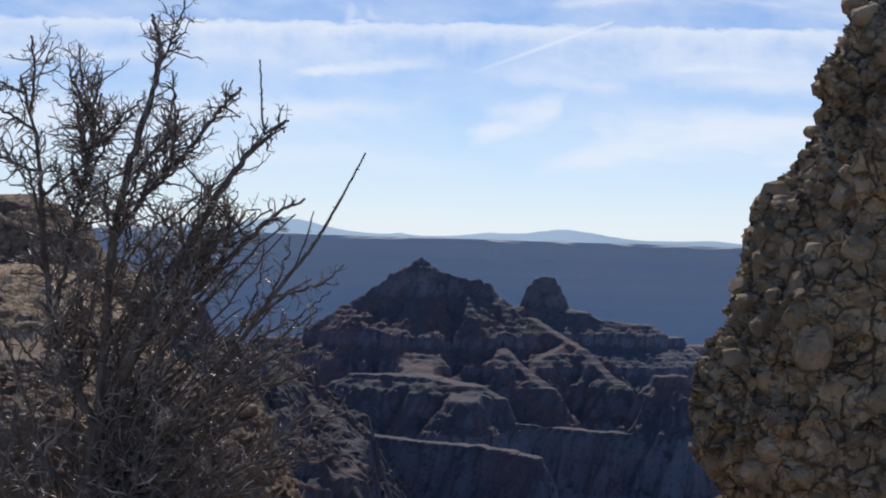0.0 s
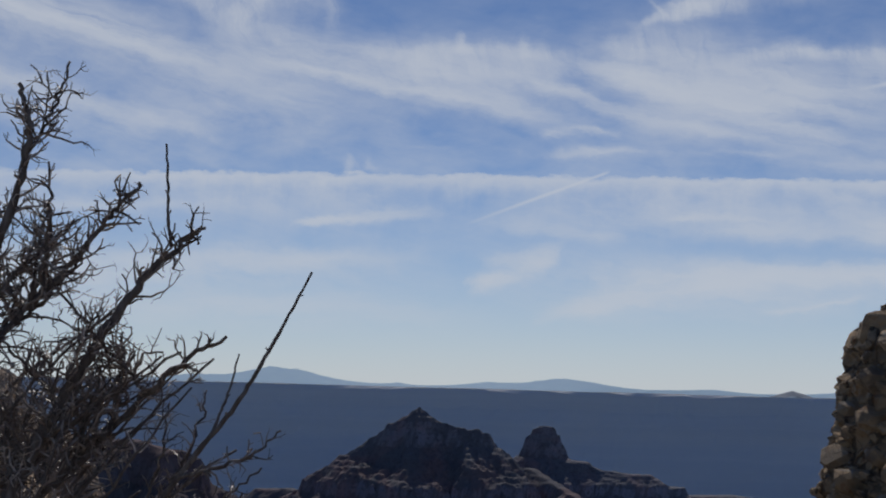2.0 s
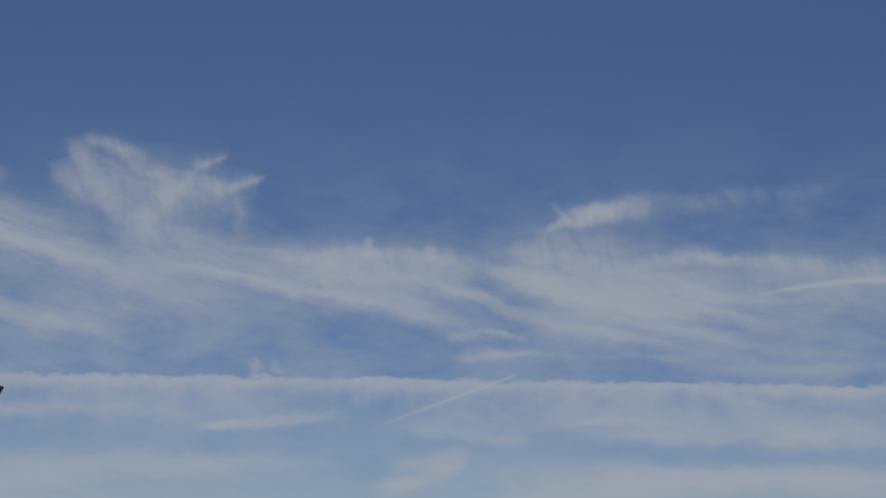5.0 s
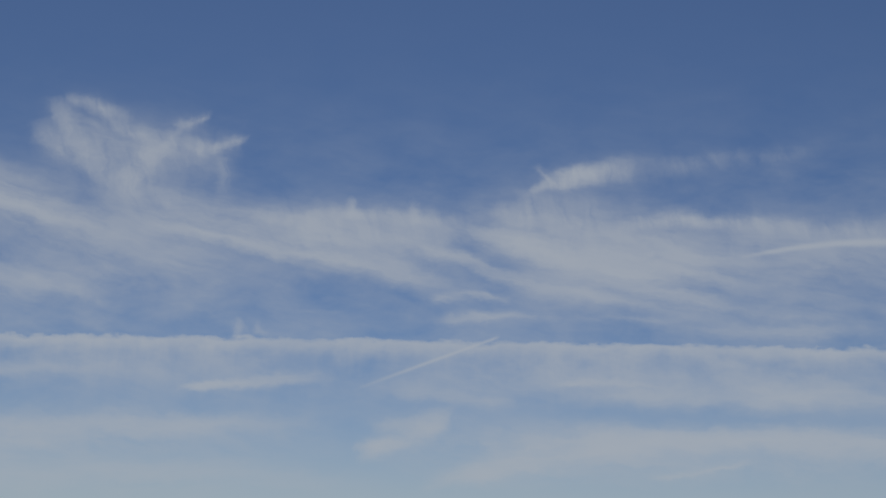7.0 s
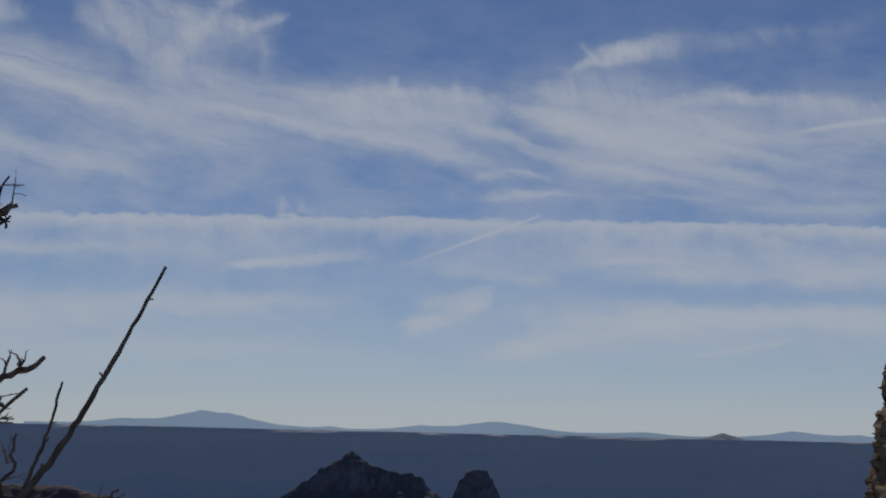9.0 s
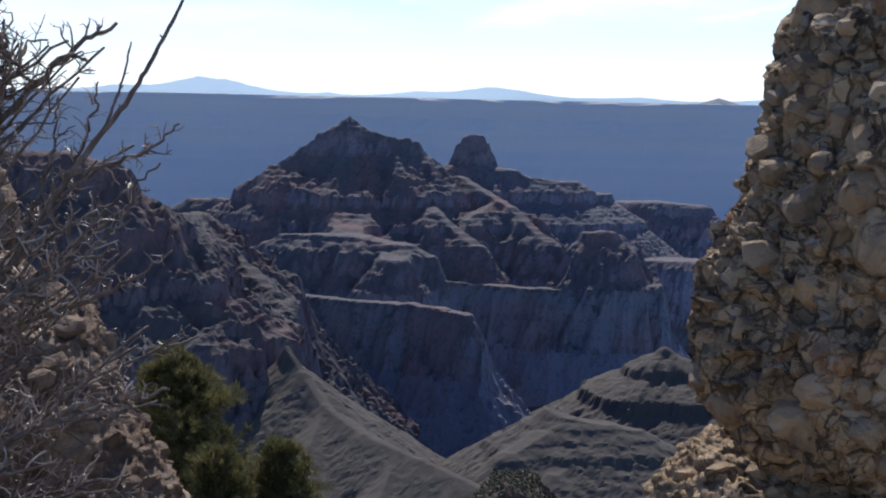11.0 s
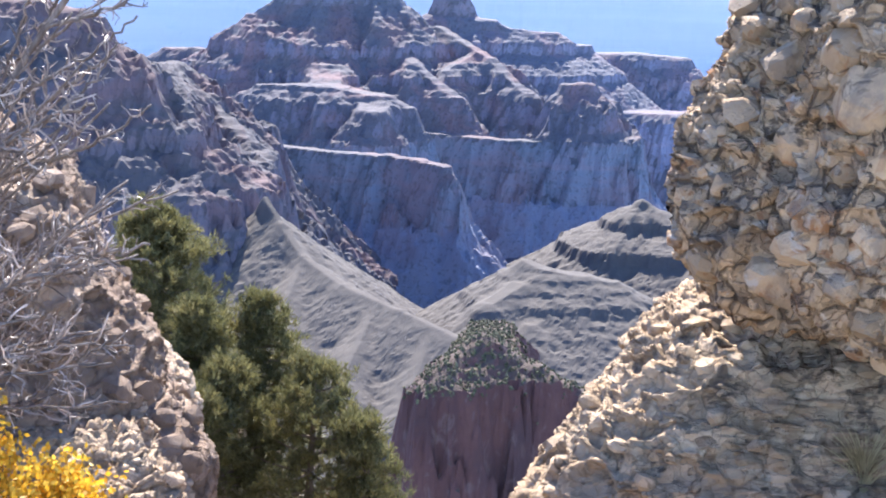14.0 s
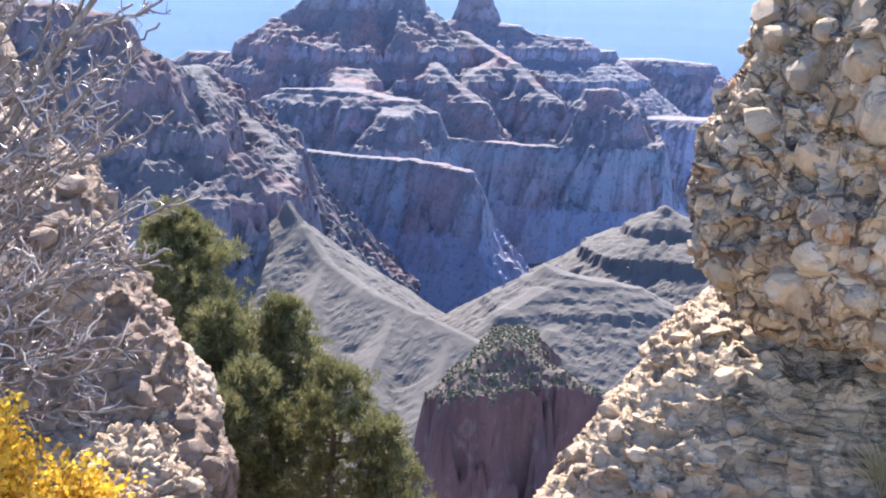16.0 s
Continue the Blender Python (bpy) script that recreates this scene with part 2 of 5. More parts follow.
wt.links.new(mth("MULTIPLY", density, 0.9), mix.inputs[0])
wt.links.new(tint.outputs[2], mix.inputs[6])
back = wn("ShaderNodeBackground", Strength=0.1)
wt.links.new(mix.outputs[2], back.inputs[0])
wt.links.new(back.outputs[0], wt.nodes.new("ShaderNodeOutputWorld").inputs[0])
world.cycles.sampling_method, world.cycles.sample_map_resolution = "MANUAL", 512


# ---- materials ----
def material(name, stops, scale, rough=0.9, detail=8.0, bump=0.3, bump_scale=None, stretch=(1, 1, 1), patches=(), strata=0.0,
             strata_mix=0.5, isle=0.0, bump_dist=0.02, translucent=0.0, dimmed_talus=None, stones=0.0, flat=(0.52, 0.76), own_piece=False, cracks=()):
    """stops: colours along a noise ramp; patches: (colour, scale, threshold, softness, strength) stains with a shape of their own;
    strata: metres per band of colour in beds."""
    m = bpy.data.materials.new(name)
    m.use_nodes = True
    nt = m.node_tree
    nodes, links = nt.nodes, nt.links
    bsdf = nodes["Principled BSDF"]
    bsdf.inputs["Roughness"].default_value = rough
    bsdf.inputs["Specular IOR Level"].default_value = 0.25
    tc = nodes.new("ShaderNodeTexCoord")
    mp = nodes.new("ShaderNodeMapping")
    mp.inputs["Scale"].default_value = stretch
    links.new(tc.outputs["Object"], mp.inputs[0])
    if own_piece:
        # every block is cut from another place of the stone
        seed = nodes.new("ShaderNodeObjectInfo")
        far = nodes.new("ShaderNodeVectorMath")
        far.operation = "SCALE"
        far.inputs[0].default_value = (41.0, 67.0, 23.0)
        links.new(seed.outputs["Random"], far.inputs["Scale"])
        links.new(far.outputs[0], mp.inputs["Location"])

    def noise_tex(s, d=detail, r=0.6, dist=0.0, src=None):
        n = nodes.new("ShaderNodeTexNoise")
        n.inputs["Scale"].default_value, n.inputs["Detail"].default_value = s, d
        n.inputs["Roughness"].default_value, n.inputs["Distortion"].default_value = r, dist
        links.new(src or mp.outputs[0], n.inputs["Vector"])
        return n.outputs[0]

    def ramp(fac, pts):
        n = nodes.new("ShaderNodeValToRGB")
        el = n.color_ramp.elements
        while len(el) < len(pts):
            el.new(0.5)
        for e, (p, c) in zip(el, pts):
            e.position, e.color = p, (*c, 1.0)
        links.new(fac, n.inputs[0])
        return n.outputs[0]

    def blend(fac, a, b):
        n = nodes.new("ShaderNodeMix")
        n.data_type = "RGBA"
        for sock, v in ((n.inputs[0], fac), (n.inputs[6], a), (n.inputs[7], b)):
            if isinstance(v, (int, float)):
                sock.default_value = v
            elif isinstance(v, tuple):
                sock.default_value = (*v, 1.0)
            else:
                links.new(v, sock)
        return n.outputs[2]

    beds = None
    k = len(stops)
    spread = [(0.3 + 0.4 * i / max(1, k - 1), c) for i, c in enumerate(stops)]
    col = ramp(noise_tex(scale, dist=0.4), spread)
    if strata:
        sepz = nodes.new("ShaderNodeSeparateXYZ")
        links.new(tc.outputs["Object"], sepz.inputs[0])
        wob = nodes.new("ShaderNodeMath")
        wob.operation = "MULTIPLY_ADD"
        links.new(noise_tex(scale * 2.0), wob.inputs[0])
        wob.inputs[1].default_value = strata * 0.9
        links.new(sepz.outputs[2], wob.inputs[2])
        cmb = nodes.new("ShaderNodeCombineXYZ")
        links.new(wob.outputs[0], cmb.inputs[2])
        beds = noise_tex(1.0 / strata, 4.0, 0.7, 0.0, cmb.outputs[0])
        col = blend(strata_mix, col, ramp(beds, [(0.32 + 0.36 * i / max(1, k - 1), c) for i, c in enumerate(stops)]))
    if dimmed_talus:
        # loose debris on flat ground; far rock's is darkened to mute sunlight like haze
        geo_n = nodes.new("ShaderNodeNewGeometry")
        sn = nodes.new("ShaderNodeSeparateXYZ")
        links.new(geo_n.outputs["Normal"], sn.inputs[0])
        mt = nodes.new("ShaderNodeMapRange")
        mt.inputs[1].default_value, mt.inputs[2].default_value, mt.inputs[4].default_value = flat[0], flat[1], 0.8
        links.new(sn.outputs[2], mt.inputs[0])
        col = blend(mt.outputs[0], col, dimmed_talus)
    for c, s, lo, soft, amount in patches:
        n = noise_tex(s, 6.0, 0.62, 0.7)
        mr = nodes.new("ShaderNodeMapRange")
        mr.inputs[1].default_value, mr.inputs[2].default_value = lo, lo + soft
        mr.inputs[4].default_value = amount
        links.new(n, mr.inputs[0])
        col = blend(mr.outputs[0], col, c)
    if stones:
        # every stone of the face has its own shade
        at = nodes.new("ShaderNodeAttribute")
        at.attribute_name = "stone"
        info = nodes.new("ShaderNodeObjectInfo")
        own = nodes.new("ShaderNodeMath")
        own.operation = "ADD"
        links.new(at.outputs["Fac"], own.inputs[0])
        links.new(info.outputs["Random"], own.inputs[1])
        fr = nodes.new("ShaderNodeMath")
        fr.operation = "FRACT"
        links.new(own.outputs[0], fr.inputs[0])
        sv = nodes.new("ShaderNodeMapRange")
        sv.inputs[3].default_value, sv.inputs[4].default_value = 1.0 - stones, 1.0 + stones * 0.7
        links.new(fr.outputs[0], sv.inputs[0])
        hs = nodes.new("ShaderNodeHueSaturation")
        links.new(sv.outputs[0], hs.inputs["Value"])
        links.new(col, hs.inputs["Color"])
        col = hs.outputs[0]
    if isle:
        geo = nodes.new("ShaderNodeNewGeometry")
        hsv = nodes.new("ShaderNodeHueSaturation")
        mv = nodes.new("ShaderNodeMapRange")
        mv.inputs[3].default_value, mv.inputs[4].default_value = 1.0 - isle, 1.0 + isle
        links.new(geo.outputs["Random Per Island"], mv.inputs[0])
        links.new(mv.outputs[0], hsv.inputs["Value"])
        links.new(col, hsv.inputs["Color"])
        col = hsv.outputs[0]
    splits = []
    for size, width, amount in cracks:
        # open joints, coloured dark, between the blocks of a face
        shake = nodes.new("ShaderNodeTexNoise")
        shake.inputs["Scale"].default_value, shake.inputs["Detail"].default_value = 1.3 / size, 4.0
        links.new(mp.outputs[0], shake.inputs["Vector"])
        moved = nodes.new("ShaderNodeVectorMath")
        moved.operation = "MULTIPLY_ADD"
        links.new(shake.outputs["Color"], moved.inputs[0])
        moved.inputs[1].default_value = (0.7 * size,) * 3
        links.new(mp.outputs[0], moved.inputs[2])
        vor = nodes.new("ShaderNodeTexVoronoi")
        vor.feature = "DISTANCE_TO_EDGE"
        vor.inputs["Scale"].default_value = 1.0 / size
        links.new(moved.outputs[0], vor.inputs["Vector"])
        gap = nodes.new("ShaderNodeMapRange")
        gap.interpolation_type = "SMOOTHSTEP"
        gap.inputs[1].default_value, gap.inputs[2].default_value = width * 0.25, width
        gap.inputs[3].default_value, gap.inputs[4].default_value = amount, 0.0
        links.new(vor.outputs["Distance"], gap.inputs[0])
        col = blend(gap.outputs[0], col, (0.060, 0.043, 0.032))
        splits.append(gap.outputs[0])
    links.new(col, bsdf.inputs["Base Color"])
    if bump:
        b = nodes.new("ShaderNodeBump")
        b.inputs["Strength"].default_value, b.inputs["Distance"].default_value = bump, bump_dist
        relief = noise_tex(bump_scale or scale * 6, 8.0, 0.68)
        if beds is not None:
            # harder beds stand out as ledges
            both = nodes.new("ShaderNodeMath")
            both.operation = "MULTIPLY_ADD"
            links.new(beds, both.inputs[0])
            both.inputs[1].default_value = 1.6
            links.new(relief, both.inputs[2])
            relief = both.outputs[0]
        for gap in splits:
            cut = nodes.new("ShaderNodeMath")
            cut.operation = "MULTIPLY_ADD"
            links.new(gap, cut.inputs[0])
            cut.inputs[1].default_value = -1.4
            links.new(relief, cut.inputs[2])
            relief = cut.outputs[0]
        links.new(relief, b.inputs["Height"])
        links.new(b.outputs[0], bsdf.inputs["Normal"])
    if translucent:
        tr = nodes.new("ShaderNodeBsdfTranslucent")
        links.new(col, tr.inputs[0])
        ms = nodes.new("ShaderNodeMixShader")
        ms.inputs[0].default_value = translucent
        links.new(bsdf.outputs[0], ms.inputs[1])
        links.new(tr.outputs[0], ms.inputs[2])
        links.new(ms.outputs[0], nodes["Material Output"].inputs[0])
    return m


def near_rock(name, stops, scale, stones, patches, grain, joints=0.3):
    """The same stone for a rock mass and for the blocks set in it, whose own unit is about 6 cm."""
    out = []
    for suffix, f in (("", 1.0), ("_block", 0.09)):
        out.append(material(name + suffix, stops, scale * f, bump=0.8, bump_scale=grain * f, bump_dist=0.025, stones=stones, own_piece=f < 1, cracks=() if f < 1 else ((0.15, 0.06, joints), (0.062, 0.07, 0.5 * joints)),
                            patches=[(c, k * f, lo, soft, amount) for c, k, lo, soft, amount in patches]))
    return out


M_LIME, M_LIME_BLOCK = near_rock("limestone", [(0.335, 0.232, 0.142), (0.480, 0.344, 0.214), (0.595, 0.445, 0.288)], 4.0, 0.26,
                                 [((0.30, 0.135, 0.055), 6.0, 0.57, 0.07, 0.75), ((0.185, 0.158, 0.130), 3.2, 0.53, 0.07, 0.6),
                                  ((0.05, 0.04, 0.034), 8.0, 0.59, 0.06, 0.8), ((0.50, 0.445, 0.37), 9.0, 0.58, 0.06, 0.7)], 30, 0.72)
M_LEDGE, M_LEDGE_BLOCK = near_rock("ledge_limestone", [(0.330, 0.235, 0.148), (0.490, 0.360, 0.232), (0.640, 0.490, 0.335)], 4.0, 0.26,
                                   [((0.20, 0.12, 0.06), 7.0, 0.58, 0.07, 0.6), ((0.06, 0.05, 0.042), 6.0, 0.57, 0.06, 0.75)], 30)
M_PALE, M_PALE_BLOCK = near_rock("pale_limestone", [(0.340, 0.245, 0.160), (0.500, 0.375, 0.255), (0.630, 0.495, 0.350)], 5.0, 0.26,
                                 [((0.20, 0.115, 0.06), 9.0, 0.57, 0.07, 0.6), ((0.07, 0.058, 0.05), 5.0, 0.57, 0.07, 0.7)], 34)
M_SLOPE, M_SLOPE_BLOCK = near_rock("weathered_rock", [(0.175, 0.122, 0.088), (0.275, 0.200, 0.145), (0.410, 0.318, 0.235)], 3.0, 0.28,
                                   [((0.54, 0.45, 0.34), 2.2, 0.58, 0.1, 0.6), ((0.07, 0.055, 0.05), 8.0, 0.58, 0.08, 0.6)], 24)
# out of view; its paleness is set to bounce warm light onto the rocks
M_SOIL = material("rim_soil", [(0.22, 0.166, 0.108), (0.31, 0.238, 0.158), (0.385, 0.308, 0.212)], 2.5, bump=0.5)
# bedded rock whose base colours carry the blue haze of distance
def hazed_beds_rock(name, low, mid, high, dimmed_talus, bump_dist=2.6):
    return material(name, [low, mid, high], 0.02, strata=12.0, strata_mix=0.6, bump=0.32, bump_scale=0.3, bump_dist=bump_dist, dimmed_talus=dimmed_talus, flat=(0.12, 0.42),
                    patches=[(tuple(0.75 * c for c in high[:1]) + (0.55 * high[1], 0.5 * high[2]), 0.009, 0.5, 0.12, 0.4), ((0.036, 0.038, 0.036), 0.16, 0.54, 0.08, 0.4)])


M_SUMMIT = hazed_beds_rock("pale_cap_rock", (0.215, 0.238, 0.315), (0.262, 0.252, 0.312), (0.330, 0.275, 0.305), (0.086, 0.087, 0.092))
M_TEMPLE = hazed_beds_rock("butte_rock", (0.172, 0.198, 0.282), (0.230, 0.216, 0.276), (0.355, 0.252, 0.262), (0.086, 0.084, 0.086))
# lighter and bluer again, as painted haze for the farther mesas
M_MESA = hazed_beds_rock("hazy_mesa_rock", (0.255, 0.292, 0.395), (0.295, 0.304, 0.395), (0.370, 0.322, 0.372), (0.084, 0.088, 0.097))
M_REDWALL = hazed_beds_rock("stained_hazed_cliff_rock", (0.190, 0.234, 0.290), (0.220, 0.240, 0.290), (0.318, 0.250, 0.276), (0.070, 0.074, 0.080), 1.0)
# shaded foot slopes: colour lifted to a hazy blue, flat ground too
M_FOOT = hazed_beds_rock("haze_blue_slope", (0.200, 0.226, 0.305), (0.226, 0.238, 0.305), (0.270, 0.250, 0.300), (0.175, 0.190, 0.236), 1.0)
M_RIDGE = hazed_beds_rock("ridge_rock", (0.100, 0.115, 0.160), (0.150, 0.136, 0.163), (0.262, 0.180, 0.182), (0.068, 0.065, 0.066), 1.6)
M_SHALE = material("grey_shale", [(0.078, 0.072, 0.076), (0.092, 0.082, 0.077), (0.106, 0.092, 0.081)], 0.03, strata=9.0, strata_mix=0.4, bump=0.25,
                   bump_scale=0.25, bump_dist=1.0, dimmed_talus=(0.090, 0.080, 0.070), patches=[((0.060, 0.058, 0.055), 0.12, 0.53, 0.12, 0.35)])
M_RED = material("red_cliff", [(0.060, 0.039, 0.042), (0.101, 0.049, 0.046), (0.163, 0.078, 0.065)], 0.05, stretch=(1, 1, 0.4), strata=16.0,
                 strata_mix=0.2, bump=0.9, bump_scale=0.4, bump_dist=1.5, dimmed_talus=(0.085, 0.068, 0.052), patches=[((0.16, 0.11, 0.10), 0.2, 0.56, 0.08, 0.6)])
# dark bluish base colour puts the canyon's shade into the floor
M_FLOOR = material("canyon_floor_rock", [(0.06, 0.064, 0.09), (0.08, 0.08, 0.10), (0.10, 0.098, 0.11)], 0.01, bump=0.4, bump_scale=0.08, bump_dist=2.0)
# haze painted as pale rock colour; the sunlit plateau top is toned down
M_RIM = material("hazed_rim_rock", [(0.63, 0.645, 0.675), (0.70, 0.70, 0.71), (0.77, 0.755, 0.745)], 0.006, strata=40.0, strata_mix=0.5, bump=0.0,
                 stretch=(0.3, 1, 1), dimmed_talus=(0.27, 0.27, 0.27), flat=(0.93, 0.985))
# blue of the distant air is put into the hill's colour
M_HILL = material("dark_hazed_cinder", [(0.20, 0.24, 0.29), (0.25, 0.285, 0.33)], 0.02, bump=0.0)
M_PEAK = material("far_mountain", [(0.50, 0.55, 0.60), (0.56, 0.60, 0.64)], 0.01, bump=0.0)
# haze painted as emission: the farthest backdrop glows with the air's light in front
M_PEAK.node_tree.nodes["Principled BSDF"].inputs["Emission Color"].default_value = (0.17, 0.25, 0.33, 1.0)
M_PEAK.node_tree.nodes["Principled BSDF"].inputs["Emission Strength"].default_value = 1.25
M_BARK = material("grey_bark", [(0.075, 0.058, 0.048), (0.150, 0.120, 0.102), (0.270, 0.228, 0.200)], 30.0, rough=0.7, bump=0.15, bump_scale=120, bump_dist=0.004,
                  stretch=(1, 1, 0.3))
M_TWIG = material("silver_twig", [(0.120, 0.090, 0.073), (0.270, 0.215, 0.180), (0.600, 0.520, 0.455)], 10.0, rough=0.45, bump=0.0, isle=0.55)
M_TRUNK = material("juniper_bark", [(0.10, 0.075, 0.06), (0.18, 0.14, 0.11), (0.26, 0.21, 0.17)], 8.0, bump=0.6, stretch=(1, 1, 0.2))
M_NEEDLE = material("juniper_green", [(0.088, 0.092, 0.040), (0.156, 0.148, 0.060), (0.245, 0.215, 0.090)], 2.2, rough=0.6, bump=0.0, isle=0.4, translucent=0.35)
M_YELLOW = material("yellow_leaf", [(0.60, 0.29, 0.02), (0.74, 0.45, 0.04), (0.66, 0.52, 0.10)], 12.0, rough=0.5, bump=0.0, isle=0.3, translucent=0.4)
M_EARTH = material("terrace_earth", [(0.16, 0.11, 0.07), (0.25, 0.18, 0.115), (0.36, 0.28, 0.19)], 1.2, bump=0.7, bump_scale=9, bump_dist=0.08,
                   patches=[((0.10, 0.10, 0.055), 0.9, 0.52, 0.1, 0.7)])
M_SCRUB = material("scrub_green", [(0.045, 0.052, 0.026), (0.08, 0.08, 0.045), (0.15, 0.125, 0.08)], 0.2, bump=0.0, isle=0.5)
M_STRAW = material("dry_grass", [(0.44, 0.37, 0.20), (0.64, 0.56, 0.34)], 9.0, rough=0.7, bump=0.0, isle=0.25, translucent=0.3)


# ---- noise on arrays ----
def hash3(ix, iy, iz, s):
    n = (ix.astype(np.int64) * 374761393 + iy.astype(np.int64) * 668265263 + iz.astype(np.int64) * 2147483647 + s * 974634777) & 0xFFFFFFFF
    n = ((n ^ (n >> 13)) * 1274126177) & 0xFFFFFFFF
    n = ((n ^ (n >> 15)) * 2246822519) & 0xFFFFFFFF
    return ((n ^ (n >> 16)) & 0xFFFFFF) / float(0x1000000)


def vnoise(x, y, z, s=0):
    ix, iy, iz = np.floor(x), np.floor(y), np.floor(z)
    fx, fy, fz = x - ix, y - iy, z - iz
    fx, fy, fz = (f * f * (3 - 2 * f) for f in (fx, fy, fz))
    out = 0
    for a in (0, 1):
        for b in (0, 1):
            for c in (0, 1):
                w = (fx if a else 1 - fx) * (fy if b else 1 - fy) * (fz if c else 1 - fz)
                out = out + w * hash3(ix + a, iy + b, iz + c, s)
    return out * 2 - 1


def fbm(x, y, z, octaves=5, s=0, gain=0.5):
    out, amp = 0, 1.0
    for o in range(octaves):
        out = out + amp * vnoise(x, y, z, s + o * 17)
        x, y, z, amp = (x * 1.62 - y * 1.22) + 5.1, (x * 1.22 + y * 1.62) + 1.7, z * 2.03 + 9.3, amp * gain
    return out


def cells(x, y, z, s=0):
    """Distances to the nearest and the second nearest of scattered points, a number for the nearest one and the lean of its face."""
    ix, iy, iz = np.floor(x), np.floor(y), np.floor(z)
    f1, f2, who, tilt = np.full(x.shape, 9.0), np.full(x.shape, 9.0), np.zeros(x.shape), np.zeros(x.shape)
    for a in (-1, 0, 1):
        for b in (-1, 0, 1):
            for c in (-1, 0, 1):
                jx, jy, jz = ix + a, iy + b, iz + c
                ox, oy, oz = jx + hash3(jx, jy, jz, s) - x, jy + hash3(jx, jy, jz, s + 1) - y, jz + hash3(jx, jy, jz, s + 2) - z
                d = np.sqrt(ox ** 2 + oy ** 2 + oz ** 2)
                lean = ox * (hash3(jx, jy, jz, s + 4) - 0.5) + oy * (hash3(jx, jy, jz, s + 5) - 0.5) + oz * (hash3(jx, jy, jz, s + 6) - 0.5)
                near = d < f1
                f2 = np.where(near, f1, np.minimum(f2, d))
                who = np.where(near, hash3(jx, jy, jz, s + 3), who)
                tilt = np.where(near, lean, tilt)
                f1 = np.where(near, d, f1)
    return f1, f2, who, tilt


# ---- mesh helpers ----
def mesh_from(name, verts, faces, mat, smooth=False):
    me = bpy.data.meshes.new(name)
    me.from_pydata(verts if isinstance(verts, list) else verts.tolist(), [], faces if isinstance(faces, list) else faces.tolist())
    me.materials.append(mat)
    if smooth:
        me.polygons.foreach_set("use_smooth", [True] * len(me.polygons))
    me.update()
    return me


def part(name, me, parent, label=""):
    ob = new(name, me)
    if parent is not None:
        ob.parent = parent
    return tagged(ob, label)


def grid_faces(rows, cols, keep=None):
    i = np.arange(rows * cols).reshape(rows, cols)
    f = np.stack([i[:-1, :-1], i[:-1, 1:], i[1:, 1:], i[1:, :-1]], -1).reshape(-1, 4)
    return f if keep is None else f[keep.reshape(-1)]


# ---- canyon landforms: all share the same beds ----
BEDS = [(40, 1.2), (-62, 1.2), (-104, 0.42), (-160, 1.15), (-168, 1.6), (-188, 0.35), (-214, 1.3), (-228, 0.35), (-246, 1.3), (-284, 0.6), (-300, 1.1),
        (-392, 0.3), (-540, 0.8), (-560, 3.0), (-900, 3.0)]
BED_Z = np.array([b[0] for b in BEDS], float)
BED_D = np.concatenate([[0], np.cumsum([(BEDS[i - 1][0] - BEDS[i][0]) * BEDS[i][1] for i in range(1, len(BEDS))])])


def run_to(z, beds):
    return np.interp(-z, -beds[0], beds[1])


def beds_of(pairs):
    z = np.array([p[0] for p in pairs], float)
    return z, np.concatenate([[0], np.cumsum([(pairs[i - 1][0] - pairs[i][0]) * pairs[i][1] for i in range(1, len(pairs))])])


CANYON_BEDS = (BED_Z, BED_D)


